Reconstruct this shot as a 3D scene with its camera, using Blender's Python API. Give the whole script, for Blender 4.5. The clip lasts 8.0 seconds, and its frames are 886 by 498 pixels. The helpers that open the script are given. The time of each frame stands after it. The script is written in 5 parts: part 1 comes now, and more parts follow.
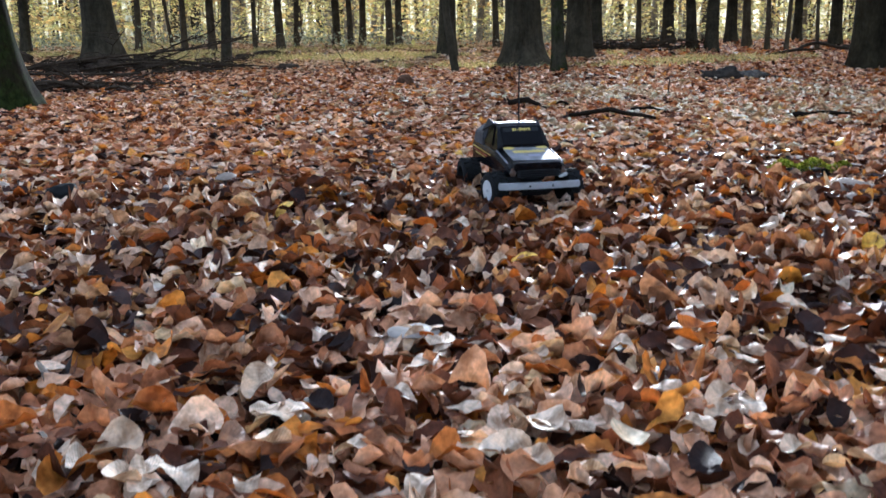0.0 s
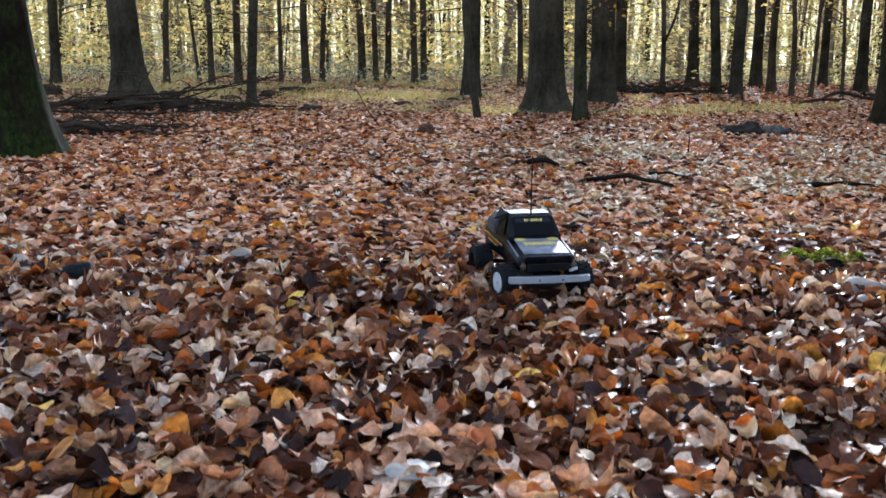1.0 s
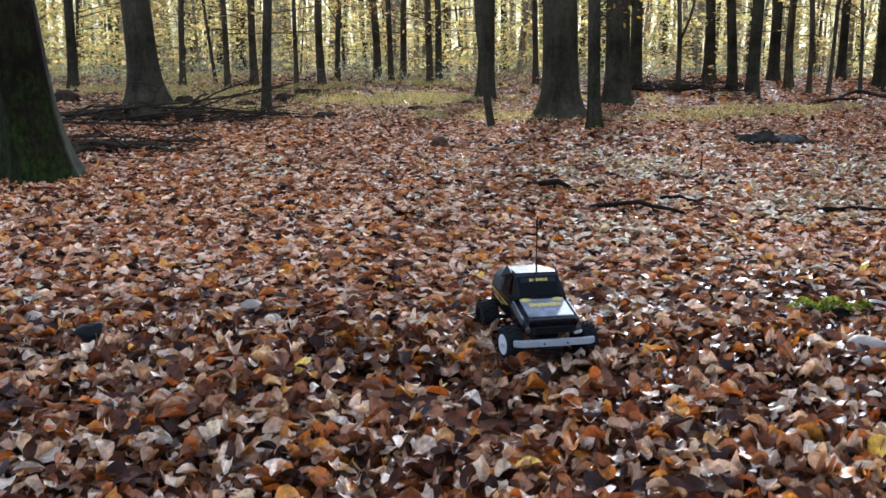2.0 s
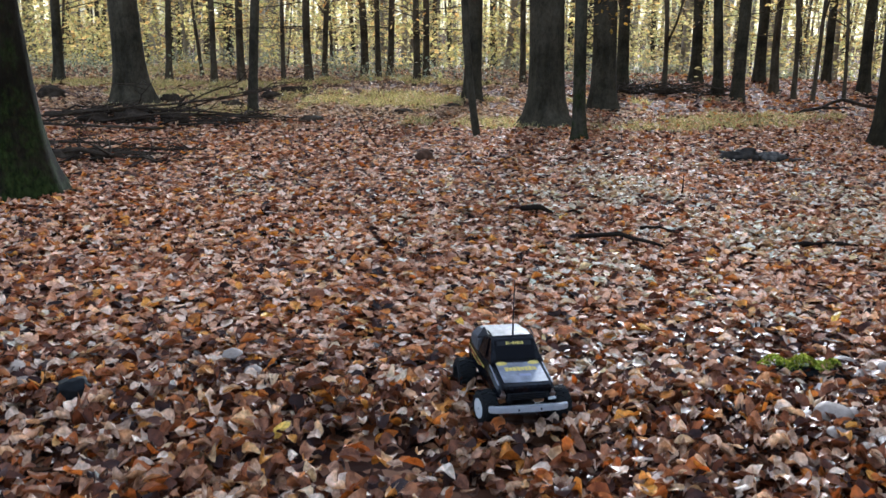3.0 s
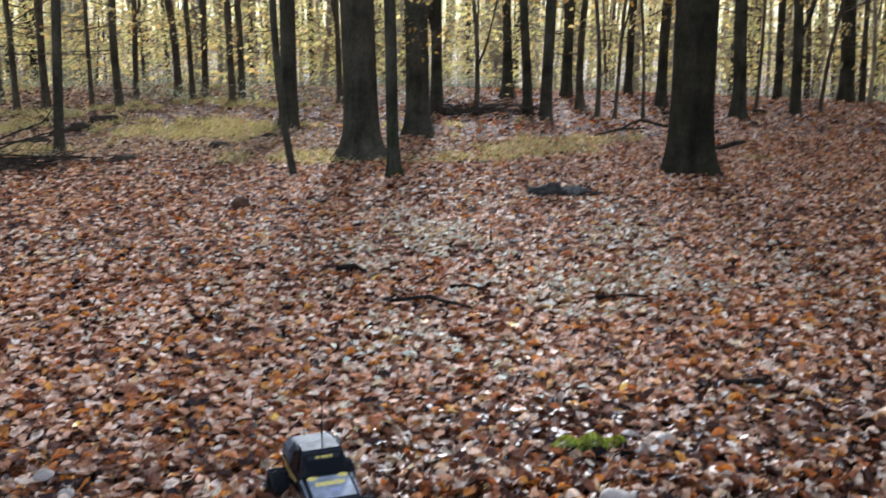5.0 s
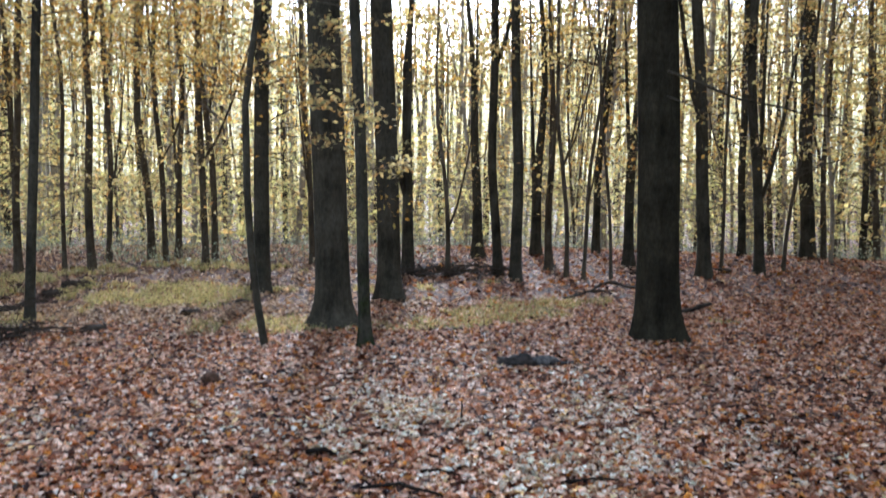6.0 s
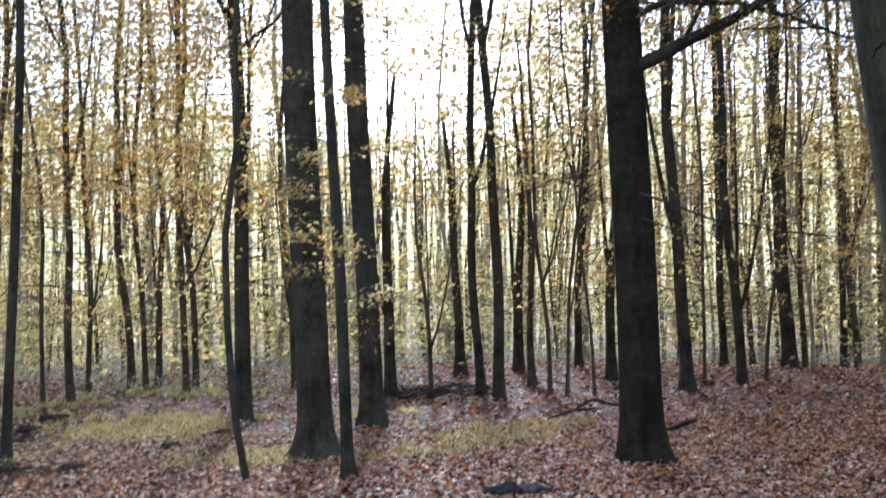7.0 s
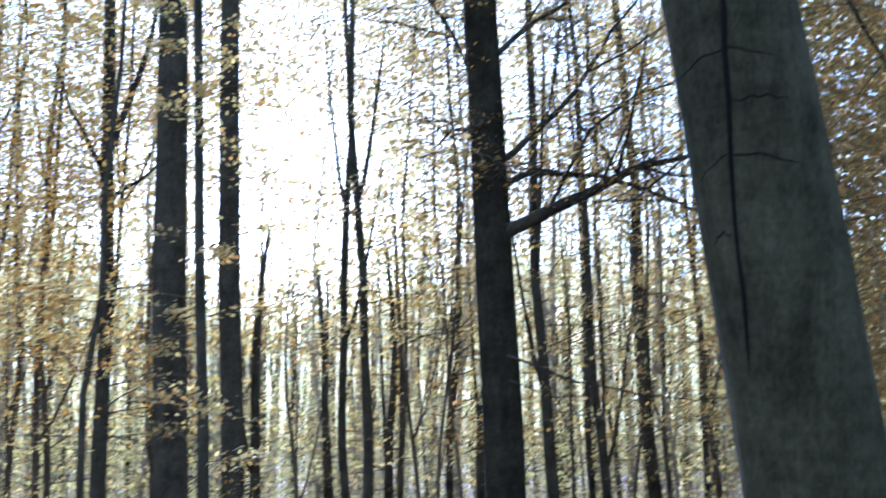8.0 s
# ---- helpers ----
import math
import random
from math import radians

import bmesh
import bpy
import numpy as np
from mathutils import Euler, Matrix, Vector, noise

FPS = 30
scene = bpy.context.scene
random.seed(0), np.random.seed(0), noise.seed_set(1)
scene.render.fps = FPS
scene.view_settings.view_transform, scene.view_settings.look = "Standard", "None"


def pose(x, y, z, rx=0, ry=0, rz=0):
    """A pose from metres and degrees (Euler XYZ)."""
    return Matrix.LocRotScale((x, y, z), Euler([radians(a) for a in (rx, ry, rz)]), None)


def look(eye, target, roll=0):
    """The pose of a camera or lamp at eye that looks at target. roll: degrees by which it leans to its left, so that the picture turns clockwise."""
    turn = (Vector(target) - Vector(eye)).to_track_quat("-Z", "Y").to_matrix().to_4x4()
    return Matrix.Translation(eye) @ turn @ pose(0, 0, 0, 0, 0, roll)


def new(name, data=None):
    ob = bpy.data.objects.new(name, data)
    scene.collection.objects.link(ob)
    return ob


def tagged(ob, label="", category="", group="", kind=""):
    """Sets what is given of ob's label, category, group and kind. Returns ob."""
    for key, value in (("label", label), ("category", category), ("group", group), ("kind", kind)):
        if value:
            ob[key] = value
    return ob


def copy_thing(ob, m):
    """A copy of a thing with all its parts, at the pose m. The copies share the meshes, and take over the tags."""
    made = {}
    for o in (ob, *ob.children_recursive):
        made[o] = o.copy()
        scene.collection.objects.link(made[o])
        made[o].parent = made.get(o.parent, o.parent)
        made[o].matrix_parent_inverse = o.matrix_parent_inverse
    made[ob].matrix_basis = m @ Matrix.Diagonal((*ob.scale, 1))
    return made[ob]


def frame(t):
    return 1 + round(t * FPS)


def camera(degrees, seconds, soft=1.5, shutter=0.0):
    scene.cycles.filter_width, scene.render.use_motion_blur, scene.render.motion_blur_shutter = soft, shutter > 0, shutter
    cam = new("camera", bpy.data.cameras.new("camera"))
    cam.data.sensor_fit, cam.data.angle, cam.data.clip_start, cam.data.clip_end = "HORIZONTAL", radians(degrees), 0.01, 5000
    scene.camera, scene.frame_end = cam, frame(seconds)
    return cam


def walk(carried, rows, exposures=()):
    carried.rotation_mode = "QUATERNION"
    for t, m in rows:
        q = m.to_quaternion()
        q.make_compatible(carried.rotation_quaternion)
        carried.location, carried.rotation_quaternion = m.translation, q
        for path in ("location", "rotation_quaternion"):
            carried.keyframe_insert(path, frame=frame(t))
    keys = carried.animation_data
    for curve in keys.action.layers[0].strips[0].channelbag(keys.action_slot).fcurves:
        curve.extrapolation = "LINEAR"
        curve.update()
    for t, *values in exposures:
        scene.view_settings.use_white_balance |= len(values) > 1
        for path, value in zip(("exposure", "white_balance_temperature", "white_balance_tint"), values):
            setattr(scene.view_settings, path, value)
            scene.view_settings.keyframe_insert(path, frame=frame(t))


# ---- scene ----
from mathutils.bvhtree import BVHTree

cam = camera(47.3, 8.0, 1.5, 0.45)
EXPOSURES = [(0.0, 2.05, 5250, 10), (1.5, 2.1, 5230, 10), (4.2, 2.12, 5270, 10), (5.5, 2.22, 5300, 10), (6.0, 2.21, 5080, 10), (6.5, 2.18, 4950, 10), (7.0, 2.28, 4850, 10), (7.5, 2.31, 4600, 10), (8.0, 2.4, 4350, 10)]
PATH = [
    (0, 0.000, 0.000, 0.500, -0.00, -13.28, -0.55),
    (0.5, 0.015, 0.012, 0.568, 0.51, -12.49, 0.39),
    (1, 0.029, 0.021, 0.664, 1.26, -11.84, 0.65),
    (1.5, 0.040, 0.032, 0.756, 2.15, -11.82, 0.38),
    (1.7, 0.050, 0.037, 0.800, 2.46, -12.15, -0.12),
    (3, 0.078, 0.043, 1.089, 1.51, -13.74, 1.09),
    (3.5, 0.098, 0.023, 1.209, 1.03, -14.36, -1.07),
    (4, 0.120, 0.008, 1.286, -0.75, -14.92, -2.88),
    (4.2, 0.123, 0.001, 1.307, -1.86, -15.04, -2.82),
    (5.3, 0.150, -0.030, 1.536, -9.89, -12.19, 1.93),
    (5.5, 0.151, -0.034, 1.577, -10.14, -10.08, 1.93),
    (6, 0.153, -0.053, 1.668, -9.85, -5.62, 0.79),
    (6.5, 0.155, -0.077, 1.740, -9.89, -2.24, 0.31),
    (7, 0.167, -0.084, 1.813, -10.85, 0.59, -0.79),
    (7.5, 0.191, -0.110, 1.897, -13.15, 5.20, -0.98),
    (8, 0.209, -0.171, 1.949, -17.88, 8.69, -0.29),
]
walk(cam, [(t, pose(x, y, z, 90 + pitch, 0, yaw) @ pose(0, 0, 0, 0, 0, roll)) for t, x, y, z, yaw, pitch, roll in PATH], EXPOSURES)

# ---- light ----
SUN_EL, SUN_AZ = 15.0, 9.0
world = bpy.data.worlds.new("forest_sky")
scene.world = world
world.use_nodes = True
wn = world.node_tree.nodes
sky = wn.new("ShaderNodeTexSky")
sky.sky_type, sky.sun_disc = "NISHITA", False
sky.sun_elevation, sky.sun_rotation = radians(SUN_EL), radians(SUN_AZ)
sky.dust_density, sky.air_density, sky.ozone_density = 0.6, 0.8, 1.0
# bright thin cloud over the whole sky, with the clear sky's glow towards the sun showing through
veil = wn.new("ShaderNodeMix")
veil.data_type = "RGBA"
veil.inputs[0].default_value = 0.64
veil.inputs[7].default_value = (3.7, 4.05, 4.7, 1)
world.node_tree.links.new(sky.outputs[0], veil.inputs[6])
world.node_tree.links.new(veil.outputs[2], wn["Background"].inputs[0])
wn["Background"].inputs[1].default_value = 0.15
sun = new("sun", bpy.data.lights.new("sun", "SUN"))
sun.data.energy, sun.data.angle, sun.data.color = 5.0, radians(8.0), (1.0, 0.93, 0.82)
sun_way = Vector((math.sin(radians(SUN_AZ)) * math.cos(radians(SUN_EL)), math.cos(radians(SUN_AZ)) * math.cos(radians(SUN_EL)), math.sin(radians(SUN_EL))))
sun.matrix_basis = look(sun_way * 80, (0, 0, 0))


# ---- materials ----
def material(name, rough=0.6, spec=0.5, metal=0.0):
    m = bpy.data.materials.new(name)
    m.use_nodes = True
    nt = m.node_tree
    b = nt.nodes["Principled BSDF"]
    b.inputs["Roughness"].default_value = rough
    b.inputs["Specular IOR Level"].default_value = spec
    b.inputs["Metallic"].default_value = metal
    return m, nt, b


def ramp(nt, factor, stops, interpolation="LINEAR"):
    r = nt.nodes.new("ShaderNodeValToRGB")
    r.color_ramp.interpolation = interpolation
    while len(r.color_ramp.elements) < len(stops):
        r.color_ramp.elements.new(0.5)
    for e, (at, c) in zip(r.color_ramp.elements, stops):
        e.position, e.color = at, (*c, 1)
    nt.links.new(factor, r.inputs[0])
    return r.outputs[0]


def noise_node(nt, scale, detail=4.0, rough=0.6, stretch=None, coord="Object"):
    tc = nt.nodes.new("ShaderNodeTexCoord")
    n = nt.nodes.new("ShaderNodeTexNoise")
    n.inputs["Scale"].default_value, n.inputs["Detail"].default_value, n.inputs["Roughness"].default_value = scale, detail, rough
    if stretch:
        mp = nt.nodes.new("ShaderNodeMapping")
        mp.inputs["Scale"].default_value = stretch
        nt.links.new(tc.outputs[coord], mp.inputs[0])
        nt.links.new(mp.outputs[0], n.inputs[0])
    else:
        nt.links.new(tc.outputs[coord], n.inputs[0])
    return n.outputs[0]


def mix(nt, a, b, factor, mode="MIX"):
    n = nt.nodes.new("ShaderNodeMix")
    n.data_type, n.blend_type = "RGBA", mode
    for socket, v in ((n.inputs[0], factor), (n.inputs[6], a), (n.inputs[7], b)):
        if isinstance(v, (int, float)):
            socket.default_value = v
        elif isinstance(v, tuple):
            socket.default_value = (*v, 1)
        else:
            nt.links.new(v, socket)
    return n.outputs[2]


def bump(nt, b, height, strength=0.4, distance=0.01):
    n = nt.nodes.new("ShaderNodeBump")
    n.inputs["Strength"].default_value, n.inputs["Distance"].default_value = strength, distance
    nt.links.new(height, n.inputs["Height"])
    nt.links.new(n.outputs[0], b.inputs["Normal"])


def bark_material(name, dark, light, moss):
    m, nt, b = material(name, 0.92, 0.04)
    streaks = noise_node(nt, 9.0, 7.0, 0.7, (1.0, 1.0, 0.2))
    fine = noise_node(nt, 42.0, 6.0, 0.7, (1.0, 1.0, 0.5))
    rings = noise_node(nt, 5.0, 5.0, 0.65, (0.35, 0.35, 3.0))
    blotch = noise_node(nt, 2.2, 5.0, 0.65)
    pale = tuple(v * 1.7 for v in light)
    c = ramp(nt, streaks, [(0.34, dark), (0.52, light), (0.7, pale)])
    c = mix(nt, c, ramp(nt, blotch, [(0.38, dark), (0.5, light), (0.64, pale)]), 0.5)
    c = mix(nt, c, ramp(nt, fine, [(0.35, (0.65, 0.65, 0.65)), (0.6, (1.12, 1.12, 1.12))]), 1.0, "MULTIPLY")
    c = mix(nt, c, ramp(nt, rings, [(0.42, (0.75, 0.75, 0.75)), (0.55, (1.05, 1.05, 1.05))]), 0.4, "MULTIPLY")
    if moss > 0:
        # moss in patches, thinning out up the trunk
        tc = nt.nodes.new("ShaderNodeTexCoord")
        sep = nt.nodes.new("ShaderNodeSeparateXYZ")
        nt.links.new(tc.outputs["Object"], sep.inputs[0])
        add = nt.nodes.new("ShaderNodeMath")
        add.operation = "MULTIPLY_ADD"
        nt.links.new(sep.outputs[2], add.inputs[0])
        add.inputs[1].default_value = -0.14
        nt.links.new(noise_node(nt, 6.0, 7.0, 0.75), add.inputs[2])
        f = ramp(nt, add.outputs[0], [(0.44 - 0.1 * moss, (0, 0, 0)), (0.56 - 0.1 * moss, (0.95, 0.95, 0.95))])
        green = ramp(nt, fine, [(0.35, (0.005, 0.007, 0.002)), (0.65, (0.028, 0.036, 0.009))])
        c = mix(nt, c, green, f)
    nt.links.new(c, b.inputs["Base Color"])
    height = nt.nodes.new("ShaderNodeMath")
    nt.links.new(streaks, height.inputs[0])
    nt.links.new(fine, height.inputs[1])
    bump(nt, b, height.outputs[0], 0.6, 0.01)
    return m


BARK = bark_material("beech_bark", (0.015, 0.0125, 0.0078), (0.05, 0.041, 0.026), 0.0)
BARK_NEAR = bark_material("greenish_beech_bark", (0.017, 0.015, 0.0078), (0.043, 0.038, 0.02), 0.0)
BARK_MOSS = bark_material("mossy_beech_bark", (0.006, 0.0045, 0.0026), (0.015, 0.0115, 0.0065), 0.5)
# darker copy of the beech bark: the tall trunk's shade is in the colour
BARK_DARK = bark_material("dark_shaded_beech_bark", (0.008, 0.0065, 0.0038), (0.026, 0.021, 0.012), 0.0)
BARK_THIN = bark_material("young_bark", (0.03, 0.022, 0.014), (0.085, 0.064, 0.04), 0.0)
# bark of the deeper wood, made pale to put haze into its colour
BARK_WOOD = bark_material("haze_paled_bark", (0.1, 0.078, 0.05), (0.27, 0.215, 0.14), 0.0)
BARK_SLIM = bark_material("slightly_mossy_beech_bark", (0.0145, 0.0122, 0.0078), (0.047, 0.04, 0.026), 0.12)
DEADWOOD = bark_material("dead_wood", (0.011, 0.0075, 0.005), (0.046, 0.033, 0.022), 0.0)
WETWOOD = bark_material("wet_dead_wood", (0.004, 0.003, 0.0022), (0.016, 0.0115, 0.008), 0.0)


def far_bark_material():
    # trunks too far off to show their bark: each its own grey-brown, haze in the pale ones
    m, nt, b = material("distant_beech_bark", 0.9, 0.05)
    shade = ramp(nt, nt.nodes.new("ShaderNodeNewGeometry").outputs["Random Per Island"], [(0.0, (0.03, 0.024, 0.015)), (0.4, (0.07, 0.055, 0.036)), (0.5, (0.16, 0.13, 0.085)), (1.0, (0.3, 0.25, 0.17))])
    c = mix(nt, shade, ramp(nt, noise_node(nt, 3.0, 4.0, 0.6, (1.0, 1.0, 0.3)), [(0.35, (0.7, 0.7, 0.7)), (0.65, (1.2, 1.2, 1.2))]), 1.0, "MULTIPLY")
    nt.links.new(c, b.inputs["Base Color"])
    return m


BARK_FAR = far_bark_material()


def leaf_material(name, stops, gloss, through_light, random_by="island", rough=0.42, tint=(1.3, 1.0, 0.65)):
    m, nt, b = material(name, rough, gloss)
    if random_by == "island":
        r = nt.nodes.new("ShaderNodeNewGeometry").outputs["Random Per Island"]
    else:
        r = nt.nodes.new("ShaderNodeObjectInfo").outputs["Random"]
    c = ramp(nt, r, stops)
    single = random_by == "object"
    veins = noise_node(nt, 6.0 if single else 90.0, 4.0, 0.65)
    patches = noise_node(nt, 1.8 if single else 28.0, 3.0, 0.6)
    c = mix(nt, c, ramp(nt, patches, [(0.36, (0.55, 0.47, 0.4)), (0.52, (1.0, 1.0, 1.0)), (0.66, (1.3, 1.2, 1.1))]), 1.0, "MULTIPLY")
    c = mix(nt, c, ramp(nt, veins, [(0.35, (0.65, 0.63, 0.6)), (0.65, (1.2, 1.18, 1.15))]), 1.0, "MULTIPLY")
    nt.links.new(c, b.inputs["Base Color"])
    if single:
        # side veins slanting out from the midrib
        tc = nt.nodes.new("ShaderNodeTexCoord")
        sep = nt.nodes.new("ShaderNodeSeparateXYZ")
        nt.links.new(tc.outputs["Object"], sep.inputs[0])
        out = nt.nodes.new("ShaderNodeMath")
        out.operation = "ABSOLUTE"
        nt.links.new(sep.outputs[1], out.inputs[0])
        slant = nt.nodes.new("ShaderNodeMath")
        slant.operation = "MULTIPLY_ADD"
        nt.links.new(out.outputs[0], slant.inputs[0])
        slant.inputs[1].default_value = -0.9
        nt.links.new(sep.outputs[0], slant.inputs[2])
        rib = nt.nodes.new("ShaderNodeMath")
        rib.operation = "PINGPONG"
        nt.links.new(slant.outputs[0], rib.inputs[0])
        rib.inputs[1].default_value = 0.045
        high = nt.nodes.new("ShaderNodeMath")
        high.operation = "MULTIPLY_ADD"
        nt.links.new(rib.outputs[0], high.inputs[0])
        high.inputs[1].default_value = 14.0
        nt.links.new(veins, high.inputs[2])
        bump(nt, b, high.outputs[0], 0.5, 0.0015)
    else:
        bump(nt, b, veins, 0.6, 0.003)
    t = nt.nodes.new("ShaderNodeBsdfTranslucent")
    nt.links.new(mix(nt, c, tint, 1.0, "MULTIPLY"), t.inputs[0])
    s = nt.nodes.new("ShaderNodeMixShader")
    s.inputs[0].default_value = through_light
    nt.links.new(b.outputs[0], s.inputs[1])
    nt.links.new(t.outputs[0], s.inputs[2])
    nt.links.new(s.outputs[0], nt.nodes["Material Output"].inputs[0])
    return m


LITTER_STOPS = [(0.06, (0.02, 0.01, 0.008)), (0.18, (0.13, 0.048, 0.025)), (0.3, (0.3, 0.124, 0.061)), (0.42, (0.46, 0.23, 0.124)),
                (0.54, (0.6, 0.36, 0.23)), (0.8, (0.77, 0.61, 0.475)), (0.84, (0.36, 0.12, 0.035)), (0.9, (0.48, 0.18, 0.035)), (0.96, (0.6, 0.3, 0.06)), (1.0, (0.64, 0.58, 0.44))]
LITTER = leaf_material("fallen_beech_leaf", LITTER_STOPS, 0.17, 0.25, "island", 0.75)
# darker copy of the litter colours: the near ground's shade is in them
SHADED_STOPS = [(0.06, (0.028, 0.01, 0.006)), (0.22, (0.08, 0.029, 0.014)), (0.4, (0.185, 0.072, 0.033)), (0.5, (0.3, 0.138, 0.07)),
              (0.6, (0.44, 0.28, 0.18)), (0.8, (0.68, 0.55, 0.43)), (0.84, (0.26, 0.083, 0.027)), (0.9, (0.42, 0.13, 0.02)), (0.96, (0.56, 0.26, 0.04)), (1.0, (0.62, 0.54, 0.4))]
LITTER_SHADED = leaf_material("shaded_fallen_beech_leaf", SHADED_STOPS, 0.16, 0.25, "island", 0.5)
LITTER_NEAR = leaf_material("fallen_beech_leaf_with_sheen", LITTER_STOPS, 0.12, 0.25, "island", 0.55)
# faded leaf colours, raised further to hold the sunlit haze over them
FADED_STOPS = [(0.06, (0.06, 0.044, 0.03)), (0.25, (0.25, 0.17, 0.11)), (0.5, (0.45, 0.34, 0.235)), (0.75, (0.64, 0.54, 0.42)), (0.85, (0.42, 0.25, 0.13)), (1.0, (0.72, 0.66, 0.54))]
LITTER_FADED = leaf_material("faded_sunlit_beech_leaf", FADED_STOPS, 0.2, 0.4, "island", 0.75)
LITTER_ONE = leaf_material("single_fallen_leaf", SHADED_STOPS, 0.25, 0.2, "object", 0.5)
LEAF_YELLOW = leaf_material("yellow_fallen_leaf", [(0.0, (0.6, 0.36, 0.04)), (1.0, (0.7, 0.47, 0.08))], 0.25, 0.2, "object", 0.5)
LEAF_ORANGE = leaf_material("orange_fallen_leaf", [(0.0, (0.42, 0.13, 0.02)), (1.0, (0.6, 0.24, 0.03))], 0.25, 0.2, "object", 0.5)
LEAF_PALE = leaf_material("pale_fallen_leaf", [(0.0, (0.46, 0.34, 0.24)), (1.0, (0.64, 0.53, 0.42))], 0.2, 0.15, "object", 0.5)
CROWN_STOPS = [(0.0, (0.287, 0.265, 0.132)), (0.25, (0.437, 0.397, 0.198)), (0.5, (0.575, 0.494, 0.251)), (0.72, (0.598, 0.437, 0.192)), (0.88, (0.506, 0.276, 0.099)), (1.0, (0.333, 0.356, 0.185))]
CROWN = leaf_material("autumn_beech_foliage", CROWN_STOPS, 0.1, 0.62, "island", 0.6, (1.1, 1.0, 0.7))
# paler, brighter copies of the crown foliage: far sunlit glow put into the colour
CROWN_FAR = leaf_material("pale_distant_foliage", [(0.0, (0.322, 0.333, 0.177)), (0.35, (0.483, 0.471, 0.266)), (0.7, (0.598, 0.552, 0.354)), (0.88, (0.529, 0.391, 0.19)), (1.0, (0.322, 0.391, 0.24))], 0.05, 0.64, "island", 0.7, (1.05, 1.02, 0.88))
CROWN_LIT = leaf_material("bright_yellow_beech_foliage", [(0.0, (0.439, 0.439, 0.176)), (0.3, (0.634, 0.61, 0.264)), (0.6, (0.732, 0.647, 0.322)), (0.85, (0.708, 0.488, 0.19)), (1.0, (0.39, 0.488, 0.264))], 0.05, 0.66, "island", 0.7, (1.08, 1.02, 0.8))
CROWN_ORANGE = leaf_material("orange_beech_foliage", [(0.0, (0.34, 0.17, 0.04)), (0.5, (0.48, 0.27, 0.06)), (1.0, (0.5, 0.38, 0.11))], 0.1, 0.55, "island", 0.6, (1.0, 1.0, 0.7))
CANOPY = leaf_material("olive_brown_beech_canopy", [(0.0, (0.13, 0.115, 0.05)), (0.3, (0.2, 0.17, 0.08)), (0.55, (0.26, 0.19, 0.08)), (0.8, (0.25, 0.145, 0.055)), (1.0, (0.14, 0.155, 0.07))], 0.05, 0.5, "island", 0.7, (1.1, 1.0, 0.75))
GRASS = leaf_material("short_grass", [(0.0, (0.2, 0.23, 0.1)), (0.5, (0.38, 0.4, 0.185)), (1.0, (0.54, 0.5, 0.3))], 0.25, 0.5)
MOSS = leaf_material("moss_green", [(0.0, (0.1, 0.15, 0.015)), (0.6, (0.27, 0.35, 0.04)), (1.0, (0.52, 0.52, 0.1))], 0.0, 0.3, "island", 0.9)


def ground_material():
    m, nt, b = material("forest_soil_with_leaf_litter", 0.92, 0.1)
    tc = nt.nodes.new("ShaderNodeTexCoord")
    v = nt.nodes.new("ShaderNodeTexVoronoi")
    v.inputs["Scale"].default_value = 20.0
    nt.links.new(tc.outputs["Object"], v.inputs["Vector"])
    sep = nt.nodes.new("ShaderNodeSeparateColor")
    nt.links.new(v.outputs["Color"], sep.inputs[0])
    c = ramp(nt, sep.outputs[0], [(0.0, (0.01, 0.005, 0.004)), (0.4, (0.04, 0.017, 0.01)), (0.75, (0.16, 0.075, 0.042)), (1.0, (0.28, 0.16, 0.095))])
    c = mix(nt, c, ramp(nt, noise_node(nt, 0.35, 5.0), [(0.35, (0.75, 0.75, 0.75)), (0.65, (1.15, 1.1, 1.05))]), 1.0, "MULTIPLY")
    nt.links.new(c, b.inputs["Base Color"])
    bump(nt, b, v.outputs["Distance"], 0.8, 0.03)
    return m


SOIL = ground_material()


def plain(name, colour, rough, spec=0.5, metal=0.0, grain=0.25, scale=60.0, relief=0.1):
    m, nt, b = material(name, rough, spec, metal)
    n = noise_node(nt, scale, 5.0, 0.65)
    c = ramp(nt, n, [(0.3, tuple(v * (1 - grain) for v in colour)), (0.7, tuple(min(1, v * (1 + grain)) for v in colour))])
    nt.links.new(c, b.inputs["Base Color"])
    bump(nt, b, n, relief, 0.001)
    return m


# ---- mesh helpers ----
def mesh_of(name, verts, faces, mat, smooth=False):
    me = bpy.data.meshes.new(name)
    me.from_pydata([tuple(v) for v in verts], [], [tuple(f) for f in faces])
    me.materials.append(mat)
    if smooth:
        me.shade_smooth()
    me.update()
    return me


def quick_mesh(name, verts, quads, tris, mat):
    # large meshes straight from arrays
    me = bpy.data.meshes.new(name)
    loops = np.concatenate([np.asarray(quads, np.int32).ravel(), np.asarray(tris, np.int32).ravel()])
    nq, nt_ = len(quads), len(tris)
    starts = np.concatenate([np.arange(nq) * 4, nq * 4 + np.arange(nt_) * 3]).astype(np.int32)
    me.vertices.add(len(verts))
    me.vertices.foreach_set("co", np.asarray(verts, np.float32).ravel())
    me.loops.add(len(loops))
    me.loops.foreach_set("vertex_index", loops)
    me.polygons.add(nq + nt_)
    me.polygons.foreach_set("loop_start", starts)
    me.materials.append(mat)
    me.update(calc_edges=True)
    me.validate()
    return me


def thing(name, at, label, category, group="", kind=""):
    e = new(name)
    e.empty_display_size = 0.1
    e.location = at
    return tagged(e, label, category, group, kind)


